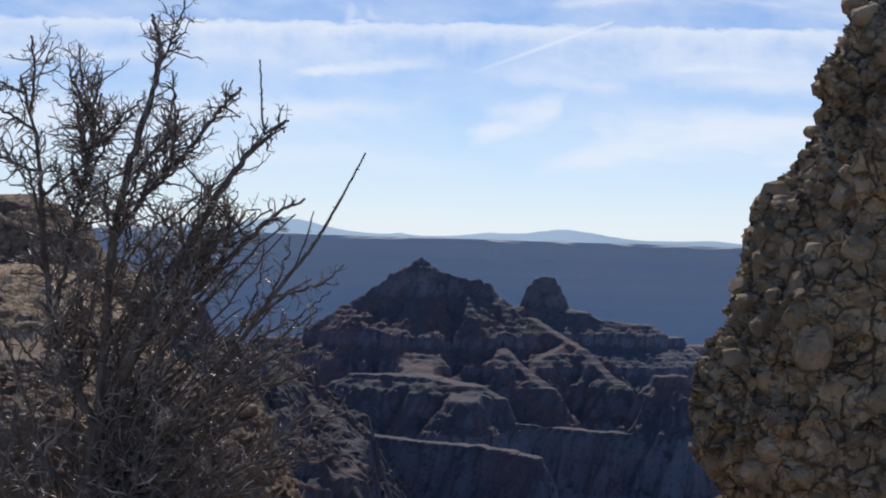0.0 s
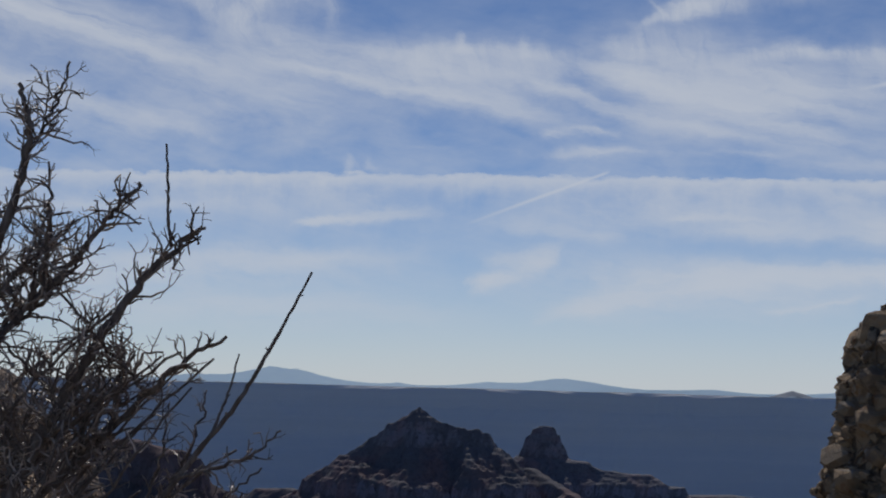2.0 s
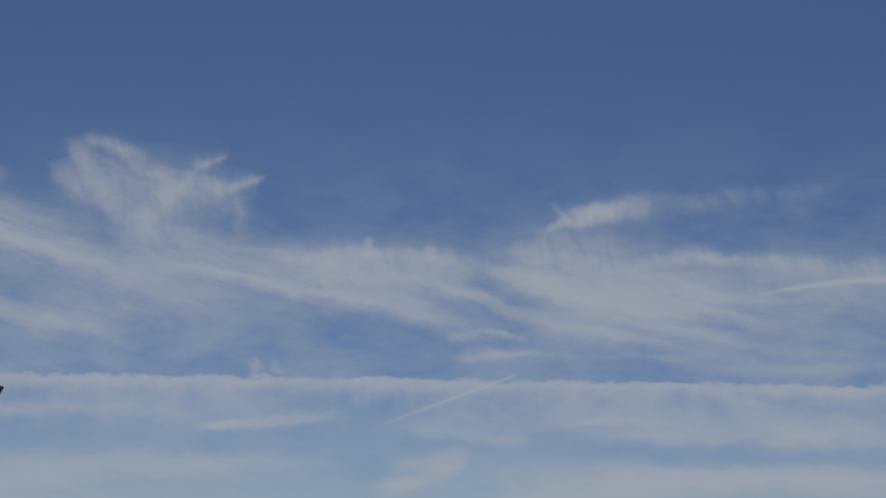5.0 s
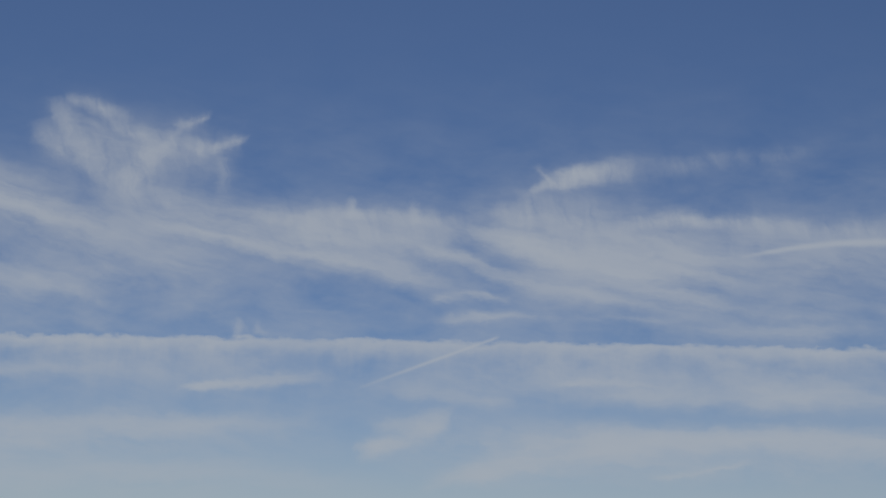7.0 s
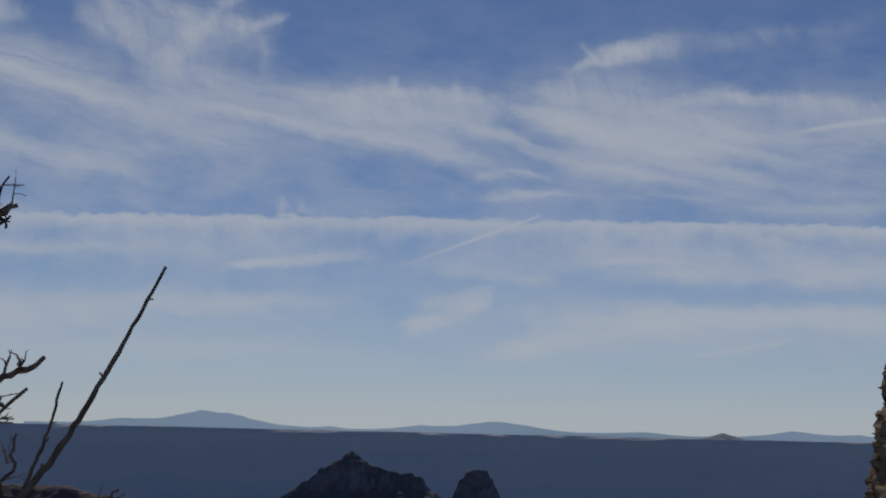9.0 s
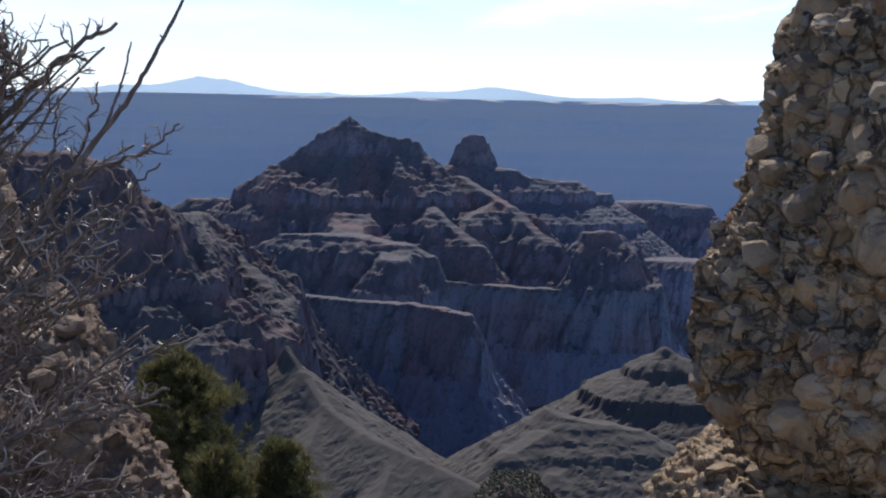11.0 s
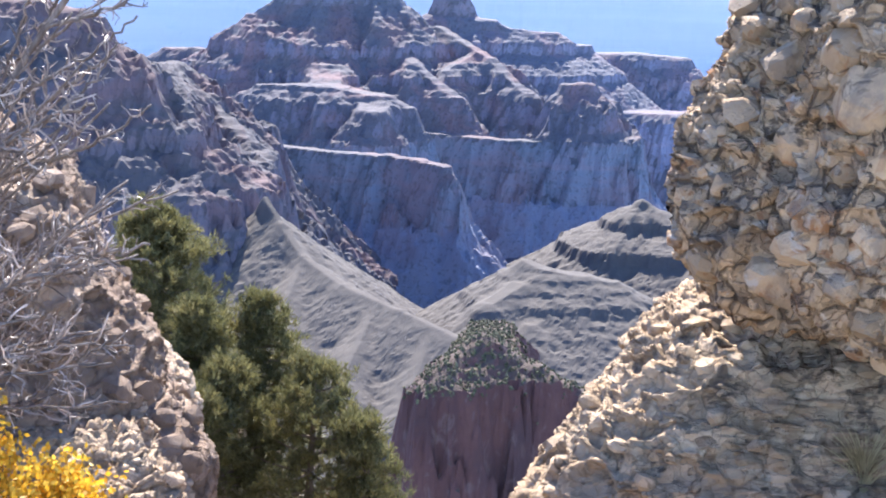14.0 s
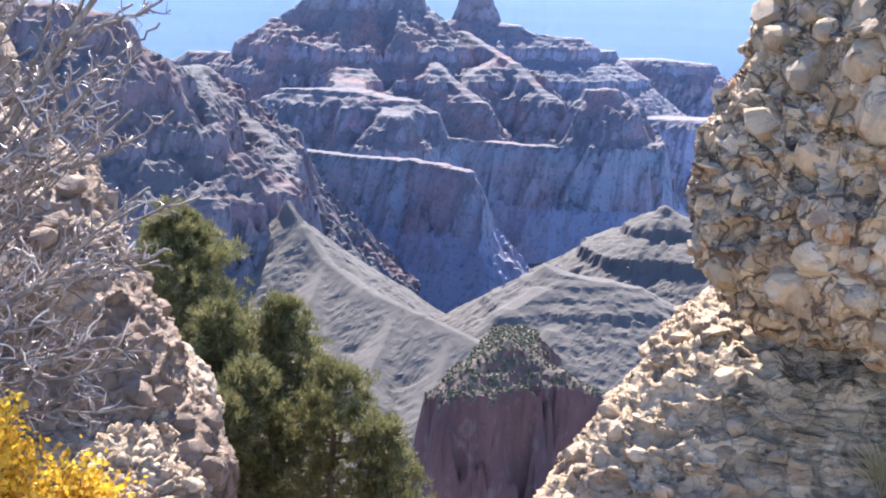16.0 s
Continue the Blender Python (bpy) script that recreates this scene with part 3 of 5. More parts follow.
def landform(name, mat, spines, box, step, base, label, category, beds=CANYON_BEDS, gully=10.0, size=60.0, s=0, kind="", rough=0.8,
             ledge=9.0, scallop=0.0, bands=(), fine=0.5, soft=3.5):
    """A piece of high ground round the given crests (x, y, z, half-width), falling away bed by bed."""
    x0, x1, y0, y1 = box
    nx, ny = int((x1 - x0) / step[0]) + 1, int((y1 - y0) / step[1]) + 1
    X, Y = np.meshgrid(np.linspace(x0, x1, nx), np.linspace(y0, y1, ny))
    Z0 = np.zeros_like(X)
    wob = fbm(X / size, Y / size, Z0, 5, s, fine + 0.05)
    ridged = 0.8 - 2.4 * np.abs(fbm(X / (size * 0.8), Y / (size * 0.8), Z0 + 3.3, 4, s + 5, fine))
    wide = np.abs(fbm(X / (size * 3.0), Y / (size * 3.0), Z0 + 7.3, 2, s + 15, 0.4)) - 0.35
    top = np.full(X.shape, -2000.0)
    for line in spines:
        for (ax, ay, az, ar), (bx, by, bz, br) in zip(line[:-1], line[1:]):
            dx, dy = bx - ax, by - ay
            t = np.clip(((X - ax) * dx + (Y - ay) * dy) / max(1e-6, dx * dx + dy * dy), 0, 1)
            d = np.hypot(X - ax - t * dx, Y - ay - t * dy) - (ar + t * (br - ar))
            fade = np.clip(d / 30.0, 0.0, 1.0)
            d = np.maximum(0, d + (wob * 0.6 - ridged * 0.8) * gully * (0.2 + 0.8 * fade) + scallop * wide * np.clip(d / 50.0, 0, 1))
            z = np.interp(run_to(az + t * (bz - az), beds) + d, beds[1], beds[0])
            h = np.clip(0.5 + 0.5 * (z - top) / soft, 0, 1)
            top = top + (z - top) * h + soft * h * (1 - h)
    if ledge:
        # thin ledges: the slopes fall in small steps
        lift = fbm(X / 40, Y / 40, Z0, 2, s + 31) * 2.0
        q = (top + lift) / ledge
        fr = q - np.floor(q)
        top = 0.55 * top + 0.45 * ((np.floor(q) + np.clip((fr - 0.45) / 0.55, 0, 1)) * ledge - lift)
    Z = top + fbm(X / 9, Y / 9, Z0, 3, s + 9) * rough
    keep = (Z > base)
    k = keep[:-1, :-1] | keep[1:, :-1] | keep[:-1, 1:] | keep[1:, 1:]
    Z = np.maximum(Z, base - 25)
    verts = np.stack([X, Y, Z], -1).reshape(-1, 3)
    faces = grid_faces(ny, nx, k)
    used = np.unique(faces)
    remap = np.zeros(len(verts), int)
    remap[used] = np.arange(len(used))
    if not bands:
        ob = new(name, mesh_from(name, verts[used], remap[faces], mat, kind == "backdrop"))
        return tagged(ob, label, category, kind=kind)
    # one part for each group of beds, from the top down
    root = tagged(new(name), label, category, kind=kind)
    height = verts[faces, 2].mean(1)
    upper = 9999.0
    for part_name, lower, bed_mat in bands:
        own = faces[(height <= upper) & (height > lower)]
        upper = lower
        if not len(own):
            continue
        ids = np.unique(own)
        remap[ids] = np.arange(len(ids))
        part(part_name, mesh_from(part_name, verts[ids], remap[own], bed_mat), root)
    return root


# ---- the far distance ----
def ground_sheet():
    """One sheet from the foot of the near cliffs to the horizon."""
    xs = np.concatenate([np.linspace(-4000, -1000, 20)[:-1], np.linspace(-1000, 1000, 161), np.linspace(1000, 4000, 20)[1:]])
    ys = np.concatenate([np.linspace(-60, 300, 19)[:-1], np.linspace(300, 3200, 200), np.linspace(3200, 4950, 30)[1:]])
    X, Y = np.meshgrid(xs, ys)
    Z = -452 + fbm(X / 260, Y / 260, X * 0, 5, 71, 0.55) * 26 - 1.3 * np.abs(fbm(X / 90, Y / 90, X * 0, 4, 77)) * 10
    Z = Z - 120 * np.exp(-((Y - 1750) / 330) ** 2) + np.clip((600 - Y) / 400, 0, 1) * 70
    verts = np.stack([X, Y, Z], -1).reshape(-1, 3)
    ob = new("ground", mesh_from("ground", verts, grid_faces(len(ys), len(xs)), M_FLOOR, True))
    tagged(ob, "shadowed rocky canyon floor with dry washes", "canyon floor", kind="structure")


ground_sheet()

FAR_BEDS = beds_of([(40, 0.5), (-4, 0.5), (-60, 0.4), (-100, 0.8), (-150, 0.5), (-210, 0.85), (-300, 0.7), (-460, 1.0), (-700, 2)])
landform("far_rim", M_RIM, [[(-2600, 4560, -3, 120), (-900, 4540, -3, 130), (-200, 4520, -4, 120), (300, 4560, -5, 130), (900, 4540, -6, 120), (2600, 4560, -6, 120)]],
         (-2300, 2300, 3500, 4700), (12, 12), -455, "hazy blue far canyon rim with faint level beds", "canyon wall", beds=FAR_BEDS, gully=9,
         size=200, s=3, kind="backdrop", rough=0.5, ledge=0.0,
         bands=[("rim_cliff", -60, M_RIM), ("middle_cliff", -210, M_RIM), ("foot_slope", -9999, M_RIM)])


def mountain_range():
    """Low blue volcanic mountains beyond the rim."""
    X = np.linspace(-1500, 1500, 401)
    h = 6 + 4 * fbm(X / 160, X * 0, X * 0, 4, 5)
    for cx_, top, w in ((-910, 66, 150), (-780, 18, 120), (-1180, 24, 120), (-485, 12, 40), (-180, 16, 90), (35, 44, 130), (160, 20, 120), (560, 14, 120), (1037, 34, 110), (1250, 22, 110)):
        h = h + top * np.exp(-np.abs((X - cx_) / w) ** 1.5) * (1 + 0.06 * fbm(X / 25, X * 0, X * 0 + cx_, 3, 8))
    back_y, verts = 4840.0, []
    for j, k in enumerate((0.0, 1.0, 0.2)):
        for x, z in zip(X, h):
            verts.append((float(x), back_y - 4 + (4, 0, 60)[j], -14 + float(0.70 * z + 12) * k))
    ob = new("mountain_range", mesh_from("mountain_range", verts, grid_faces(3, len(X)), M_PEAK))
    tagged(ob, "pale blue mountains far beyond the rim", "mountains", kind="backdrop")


mountain_range()
landform("small_butte", M_HILL, [[(770, 4720, 8, 4), (788, 4720, 14, 4), (806, 4720, 8, 4)]], (640, 940, 4660, 4780), (5, 8), -14,
         "small dark cinder hill standing beyond the rim", "hill", beds=beds_of([(40, 2.0), (-60, 3.2)]), gully=2, size=60, s=13, rough=0.1, ledge=0.0)

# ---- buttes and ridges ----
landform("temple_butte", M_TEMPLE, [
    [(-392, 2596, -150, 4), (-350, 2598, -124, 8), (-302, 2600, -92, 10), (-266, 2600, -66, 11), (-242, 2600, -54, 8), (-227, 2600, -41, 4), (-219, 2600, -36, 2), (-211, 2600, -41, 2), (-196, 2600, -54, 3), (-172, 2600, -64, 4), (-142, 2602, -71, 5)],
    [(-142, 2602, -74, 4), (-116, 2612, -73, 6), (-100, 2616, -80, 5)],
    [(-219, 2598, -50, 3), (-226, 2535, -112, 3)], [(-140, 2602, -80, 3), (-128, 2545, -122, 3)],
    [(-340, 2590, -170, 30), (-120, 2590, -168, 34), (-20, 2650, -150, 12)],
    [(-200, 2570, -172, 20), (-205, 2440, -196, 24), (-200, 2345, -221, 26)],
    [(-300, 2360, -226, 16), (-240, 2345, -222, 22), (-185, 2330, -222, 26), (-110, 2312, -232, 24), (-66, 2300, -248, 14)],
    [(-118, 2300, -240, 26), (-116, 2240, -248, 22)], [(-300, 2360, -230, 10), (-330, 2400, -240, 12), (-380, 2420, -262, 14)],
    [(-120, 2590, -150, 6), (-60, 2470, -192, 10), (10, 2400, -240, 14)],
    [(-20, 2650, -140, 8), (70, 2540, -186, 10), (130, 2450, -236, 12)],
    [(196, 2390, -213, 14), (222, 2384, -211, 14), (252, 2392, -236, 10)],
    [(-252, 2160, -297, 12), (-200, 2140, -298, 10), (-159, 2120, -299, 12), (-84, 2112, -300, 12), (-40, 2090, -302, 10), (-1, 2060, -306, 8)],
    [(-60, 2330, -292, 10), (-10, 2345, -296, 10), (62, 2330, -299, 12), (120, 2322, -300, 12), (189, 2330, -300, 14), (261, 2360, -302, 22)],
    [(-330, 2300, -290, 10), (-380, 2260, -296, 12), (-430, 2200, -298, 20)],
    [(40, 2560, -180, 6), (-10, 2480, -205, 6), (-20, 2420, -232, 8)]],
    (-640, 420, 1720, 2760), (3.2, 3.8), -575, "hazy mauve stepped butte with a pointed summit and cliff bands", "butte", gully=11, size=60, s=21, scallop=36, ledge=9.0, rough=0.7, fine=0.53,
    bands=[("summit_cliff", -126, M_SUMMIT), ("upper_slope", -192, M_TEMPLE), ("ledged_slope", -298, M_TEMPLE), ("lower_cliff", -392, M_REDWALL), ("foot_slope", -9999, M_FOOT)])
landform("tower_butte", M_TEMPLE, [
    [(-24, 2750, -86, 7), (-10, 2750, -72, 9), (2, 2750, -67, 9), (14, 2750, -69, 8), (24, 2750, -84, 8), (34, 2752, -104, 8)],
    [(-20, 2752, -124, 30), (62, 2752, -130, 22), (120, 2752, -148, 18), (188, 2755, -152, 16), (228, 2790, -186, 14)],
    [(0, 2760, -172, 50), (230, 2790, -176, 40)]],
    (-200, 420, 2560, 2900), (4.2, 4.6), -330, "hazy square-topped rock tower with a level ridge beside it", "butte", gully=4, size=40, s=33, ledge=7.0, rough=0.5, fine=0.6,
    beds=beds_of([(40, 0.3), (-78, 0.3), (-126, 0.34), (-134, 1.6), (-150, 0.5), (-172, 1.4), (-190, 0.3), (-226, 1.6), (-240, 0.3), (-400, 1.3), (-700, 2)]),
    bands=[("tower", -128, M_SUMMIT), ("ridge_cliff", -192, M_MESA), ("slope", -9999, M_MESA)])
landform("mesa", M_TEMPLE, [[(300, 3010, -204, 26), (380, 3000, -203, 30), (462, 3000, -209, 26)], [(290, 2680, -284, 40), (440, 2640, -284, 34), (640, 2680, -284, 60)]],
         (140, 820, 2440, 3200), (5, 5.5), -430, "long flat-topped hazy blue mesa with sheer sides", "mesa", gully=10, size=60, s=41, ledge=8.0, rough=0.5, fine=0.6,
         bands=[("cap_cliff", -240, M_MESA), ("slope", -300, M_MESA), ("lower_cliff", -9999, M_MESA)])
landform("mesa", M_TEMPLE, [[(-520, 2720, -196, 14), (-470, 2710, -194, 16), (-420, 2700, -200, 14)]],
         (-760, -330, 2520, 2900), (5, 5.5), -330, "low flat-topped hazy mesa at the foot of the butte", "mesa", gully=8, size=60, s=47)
RIDGE_BEDS = beds_of([(40, 1.3), (-80, 1.2), (-104, 0.4), (-140, 1.3), (-152, 0.3), (-190, 1.3), (-204, 0.3), (-236, 1.3), (-246, 2.2), (-300, 0.35), (-450, 1.0), (-700, 2)])
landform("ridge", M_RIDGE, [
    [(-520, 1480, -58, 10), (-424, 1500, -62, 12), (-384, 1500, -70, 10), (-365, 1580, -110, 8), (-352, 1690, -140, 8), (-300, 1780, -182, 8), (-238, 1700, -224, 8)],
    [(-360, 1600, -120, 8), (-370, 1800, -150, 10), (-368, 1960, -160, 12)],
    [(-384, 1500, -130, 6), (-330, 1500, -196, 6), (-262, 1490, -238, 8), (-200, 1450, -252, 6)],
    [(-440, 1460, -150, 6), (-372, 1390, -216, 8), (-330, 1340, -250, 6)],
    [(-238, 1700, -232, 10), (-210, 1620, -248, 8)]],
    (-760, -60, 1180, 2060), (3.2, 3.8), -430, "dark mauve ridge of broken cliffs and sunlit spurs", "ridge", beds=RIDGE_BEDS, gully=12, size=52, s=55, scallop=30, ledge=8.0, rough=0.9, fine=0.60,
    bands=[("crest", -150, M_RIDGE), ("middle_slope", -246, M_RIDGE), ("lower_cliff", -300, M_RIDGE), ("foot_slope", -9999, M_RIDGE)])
SHALE_BEDS = beds_of([(-200, 1.2), (-262, 0.5), (-300, 1.35), (-420, 1.6), (-600, 2.0)])
landform("shale_ridge", M_SHALE, [
    [(-178, 1415, -246, 3), (-160, 1390, -266, 3), (-134, 1350, -290, 3), (-92, 1300, -305, 3), (-38, 1250, -315, 3), (16, 1200, -325, 3), (60, 1160, -350, 3)],
    [(-134, 1350, -292, 2), (-150, 1240, -330, 2), (-148, 1120, -372, 2)], [(-60, 1270, -314, 2), (-84, 1160, -352, 2), (-84, 1060, -390, 2)],
    [(-10, 1220, -324, 2), (-30, 1120, -365, 2)]],
    (-330, 160, 940, 1500), (2.2, 2.6), -520, "sunlit pale grey shale ridge scored by gullies", "ridge", beds=SHALE_BEDS, gully=2.2, size=16, s=61, ledge=0.0, rough=0.35, soft=3.0,
    bands=[("crest", -300, M_SHALE), ("spur", -360, M_SHALE), ("foot_slope", -9999, M_SHALE)])
STEP_BEDS = beds_of([(-280, 1.2), (-296, 1.4), (-299, 1.1), (-304, 2.0), (-307, 1.1), (-313, 2.0), (-316, 1.1), (-323, 2.0), (-330, 1.1), (-430, 1.75), (-600, 2)])
landform("stepped_mesa", M_SHALE, [
    [(78, 1365, -291, 5), (96, 1350, -296, 8), (130, 1350, -301, 10), (160, 1350, -306, 7)],
    [(70, 1330, -306, 8), (42, 1300, -318, 6)], [(160, 1350, -312, 6), (205, 1300, -334, 4), (240, 1240, -360, 4)],
    [(110, 1338, -318, 8), (80, 1280, -332, 6)]],
    (-80, 380, 980, 1500), (2.2, 2.6), -520, "sunlit grey mesa with thin stepped ledges", "mesa", beds=STEP_BEDS, gully=2.6, size=18, s=67, ledge=0.0, rough=0.3,
    bands=[("cap", -300, M_SHALE), ("upper_ledge", -316, M_SHALE), ("lower_ledge", -338, M_SHALE), ("foot_slope", -9999, M_SHALE)])
SIDE_BEDS = beds_of([(-280, 1.7), (-300, 2.0), (-306, 1.0), (-322, 2.2), (-330, 0.5), (-350, 2.4), (-362, 0.5), (-450, 1.7), (-600, 2)])
landform("shale_ridge", M_SHALE, [[(242, 1770, -297, 3), (262, 1760, -310, 4), (290, 1745, -318, 5), (350, 1690, -345, 8)],
                                  [(290, 1740, -330, 6), (306, 1640, -360, 8)], [(350, 1690, -345, 8), (430, 1660, -352, 20)]],
         (80, 620, 1520, 1860), (2.8, 3.2), -440, "pale sunlit slope with stepped ledges below the cliffs", "slope", beds=SIDE_BEDS, gully=4, size=26, s=73, ledge=0.0,
         bands=[("crest", -322, M_SHALE), ("ledge", -362, M_SHALE), ("foot_slope", -9999, M_SHALE)])
RED_BEDS = beds_of([(-140, 0.5), (-152, 1.3), (-160, 1.2), (-166, 1.4), (-270, 0.20), (-420, 1.3), (-600, 2)])
landform("red_promontory", M_RED, [[(2, 545, -156, 2), (16, 562, -150, 3), (36, 560, -161, 4), (62, 560, -173, 6), (110, 575, -182, 8)],
                                   [(16, 562, -153, 3), (22, 640, -166, 10), (40, 720, -200, 10)], [(-12, 540, -168, 3), (2, 545, -158, 2)]],
         (-130, 260, 420, 800), (1.6, 2.0), -400, "dark red cliff promontory with scrub on its top", "promontory", beds=RED_BEDS, gully=4.5, size=11, s=79, rough=0.4, ledge=4.0,
         bands=[("cap", -168, M_RED), ("cliff", -270, M_RED), ("foot_slope", -9999, M_RED)])


def scrub(name, count, x0, x1, y0, y1, zfun, size, label, s):
    """Many small round bushes scattered over a slope, one mesh."""
    rng = np.random.default_rng(s)
    base = bmesh.new()
    bmesh.ops.create_icosphere(base, subdivisions=1, radius=1.0)
    bv = np.array([v.co[:] for v in base.verts])
    bf = np.array([[v.index for v in f.verts] for f in base.faces])
    base.free()
    verts, faces, n = [], [], 0
    for _ in range(count):
        x, y = rng.uniform(x0, x1), rng.uniform(y0, y1)
        z = zfun(x, y)
        if z is None:
            continue
        r = size * rng.uniform(0.5, 1.3)
        v = bv * (1 + rng.uniform(-0.3, 0.3, (len(bv), 1))) * r * np.array([1, 1, rng.uniform(0.8, 1.6)])
        verts.append(v + np.array([x, y, z + r * 0.5]))
        faces.append(bf + n)
        n += len(bv)
    ob = new(name, mesh_from(name, np.concatenate(verts), np.concatenate(faces), M_SCRUB))
    tagged(ob, label, "scrub", kind="stuff")


def height_on(ob_name, floor):
    tops = [bpy.data.objects[ob_name], *bpy.data.objects[ob_name].children]

    def f(x, y):
        for ob in tops:
            if ob.type == "MESH":
                hit, place, normal, _ = ob.ray_cast((x, y, 500), (0, 0, -1))
                if hit:
                    return place.z if place.z > floor and normal.z > 0.3 else None
        return None
    return f


scrub("scrub", 9000, -25, 130, 530, 680, height_on("red_promontory", -215), 0.6, "grey-green scrub on the red promontory", 5)


# ---- the near rocks ----
def smooth_line(ctrl, n):
    """A rounded line through the neighbourhood of control points (quadratic spline)."""
    p = np.asarray(ctrl, float)
    p = np.vstack([2 * p[0] - p[1], p, 2 * p[-1] - p[-2]])
    t = np.linspace(0.5, len(p) - 2.5, n)
    i = t.astype(int)
    u = (t - i)[:, None]
    return 0.5 * (1 - u) ** 2 * p[i] + (0.5 + u * (1 - u)) * p[i + 1] + 0.5 * u ** 2 * p[i + 2]


def rock_mass(name, mat, edge, plan, size, label, cell=(0.15, 0.075), depth=(0.050, 0.016), rough=0.05, s=0, cols=220, rows=260, category="rock outcrop", big=0.08,
              lean=None, inward=1.2, dense=(1.3, 2.6, 1.7, 0.6, 0.25), facet=0.8, rounded=True):
    """A rock face. edge: (height, x of its left outline, y shift); plan: the outline in plan, from that edge."""
    ez = np.array([e[0] for e in edge])
    order = np.argsort(ez)
    ez = ez[order]
    exx, eyy = np.array([e[1] for e in edge])[order], np.array([e[2] for e in edge])[order]
    line = smooth_line(plan, 400)
    seg = np.concatenate([[0], np.cumsum(np.hypot(*np.diff(line, axis=0).T) * np.interp(np.linspace(0, 1, 399), (0, 0.25, 0.6, 0.75, 1), dense))])
    line = np.stack([np.interp(np.linspace(0, seg[-1], cols), seg, line[:, i]) for i in (0, 1)], -1)
    way = np.concatenate([[0], np.cumsum(np.sqrt(np.diff(ez) ** 2 + np.diff(exx) ** 2 + np.diff(eyy) ** 2) * np.where(ez[1:] < -0.1, 0.25, 1.0))])
    at = np.linspace(0, way[-1], rows)
    zs = np.interp(at, way, ez)
    X = np.interp(at, way, exx)[:, None] + line[None, :, 0]
    Y = np.interp(at, way, eyy)[:, None] + line[None, :, 1]
    Z = np.repeat(zs[:, None], cols, 1)
    if lean is not None:
        Z = Z + lean * line[None, :, 0]
    P = np.stack([X, Y, Z], -1)
    du, dv = np.gradient(P, axis=1), np.gradient(P, axis=0)
    N = np.cross(du, dv)
    N /= np.linalg.norm(N, axis=-1, keepdims=True) + 1e-9
    if N[rows // 2, cols // 2, 1] > 0:
        N = -N
    w = fbm(X * 3, Y * 3, Z * 3, 3, s + 40) * 0.05
    a1, a2, who, tilt = cells((X + w) / cell[0], (Y + w) / cell[0], (Z + w) / (cell[0] * 0.75), s)
    b1, b2, who2, tilt2 = cells((X + w) / cell[1] * 1.7, Y / cell[1] * 1.7, (Z + w) / cell[1] * 2.0, s + 7)
    # each stone stands out by its own amount, round a narrow deep joint
    knob = np.clip((a2 - a1) / 0.20, 0, 1) ** 0.7 * (0.65 + 0.6 * who + facet * tilt)
    knob2 = np.clip((b2 - b1) / 0.3, 0, 1) ** 0.8 * (0.7 + 0.5 * who2 + 0.6 * facet * tilt2)
    disp = depth[0] * knob + depth[1] * knob2 + rough * fbm(X * 2.2, Y * 2.2, Z * 2.6, 4, s + 20) * 0.6 + big * fbm(X * 0.9, Y * 0.9, Z * 1.3, 2, s + 30) * 0.5
    disp += 0.004 * fbm(X * 18, Y * 18, Z * 18, 3, s + 50)
    P = P + N * (disp - depth[0] * 0.85 - depth[1] * 0.5)[..., None]
    verts = P.reshape(-1, 3)
    faces = grid_faces(rows, cols)
    # close it above, below and behind
    n0 = len(verts)
    far_pt = np.array([[X[0].mean() + inward, Y[0].max() + 0.2, zs[0] + 0.25], [X[-1].mean() + inward, Y[-1].max() + 0.2, zs[-1]]])
    verts = np.vstack([verts, far_pt])
    fl = faces.tolist()
    for j in range(cols - 1):
        fl.append((j + 1, j, n0))
        a = (rows - 1) * cols + j
        fl.append((a, a + 1, n0 + 1))
    me = mesh_from(name, verts, fl, mat, rounded)
    shade = me.attributes.new("stone", "FLOAT", "POINT")
    shade.data.foreach_set("value", np.concatenate([(0.7 * who + 0.3 * who2).reshape(-1), [0.5, 0.5]]).astype(np.float32))
    return tagged(new(name, me), label, category)


FACE = [(1.3, 7.0), (0.45, 5.6), (0.08, 4.75), (0.0, 4.40), (0.10, 4.15), (0.45, 4.0), (1.2, 3.9), (3.2, 3.6)]
right_rock = rock_mass("rock_outcrop", M_LIME, [
    (3.6, 1.76, 0.1), (2.9, 1.52, 0.1), (2.72, 1.40, 0.05), (2.54, 1.31, 0), (2.39, 1.20, 0), (2.22, 1.28, 0), (2.0, 1.18, 0), (1.8, 0.995, 0), (1.55, 0.925, -0.05),
    (1.46, 0.905, -0.05), (1.31, 0.83, -0.08), (1.16, 0.755, -0.1), (0.945, 0.69, -0.12), (0.78, 0.70, -0.12), (0.66, 0.79, -0.1), (0.60, 0.87, -0.05),
    (0.52, 0.97, 0.3), (0.40, 1.08, 0.75), (0.1, 1.12, 1.0)], FACE, 1.0, "knobbly cream limestone outcrop with orange and grey stains", s=101, cols=340, rows=440)
FRONT = [(1.0, 5.2), (0.35, 4.6), (0.03, 4.15), (0.0, 3.95), (0.14, 3.78), (0.5, 3.7), (1.2, 3.6), (2.6, 3.4)]
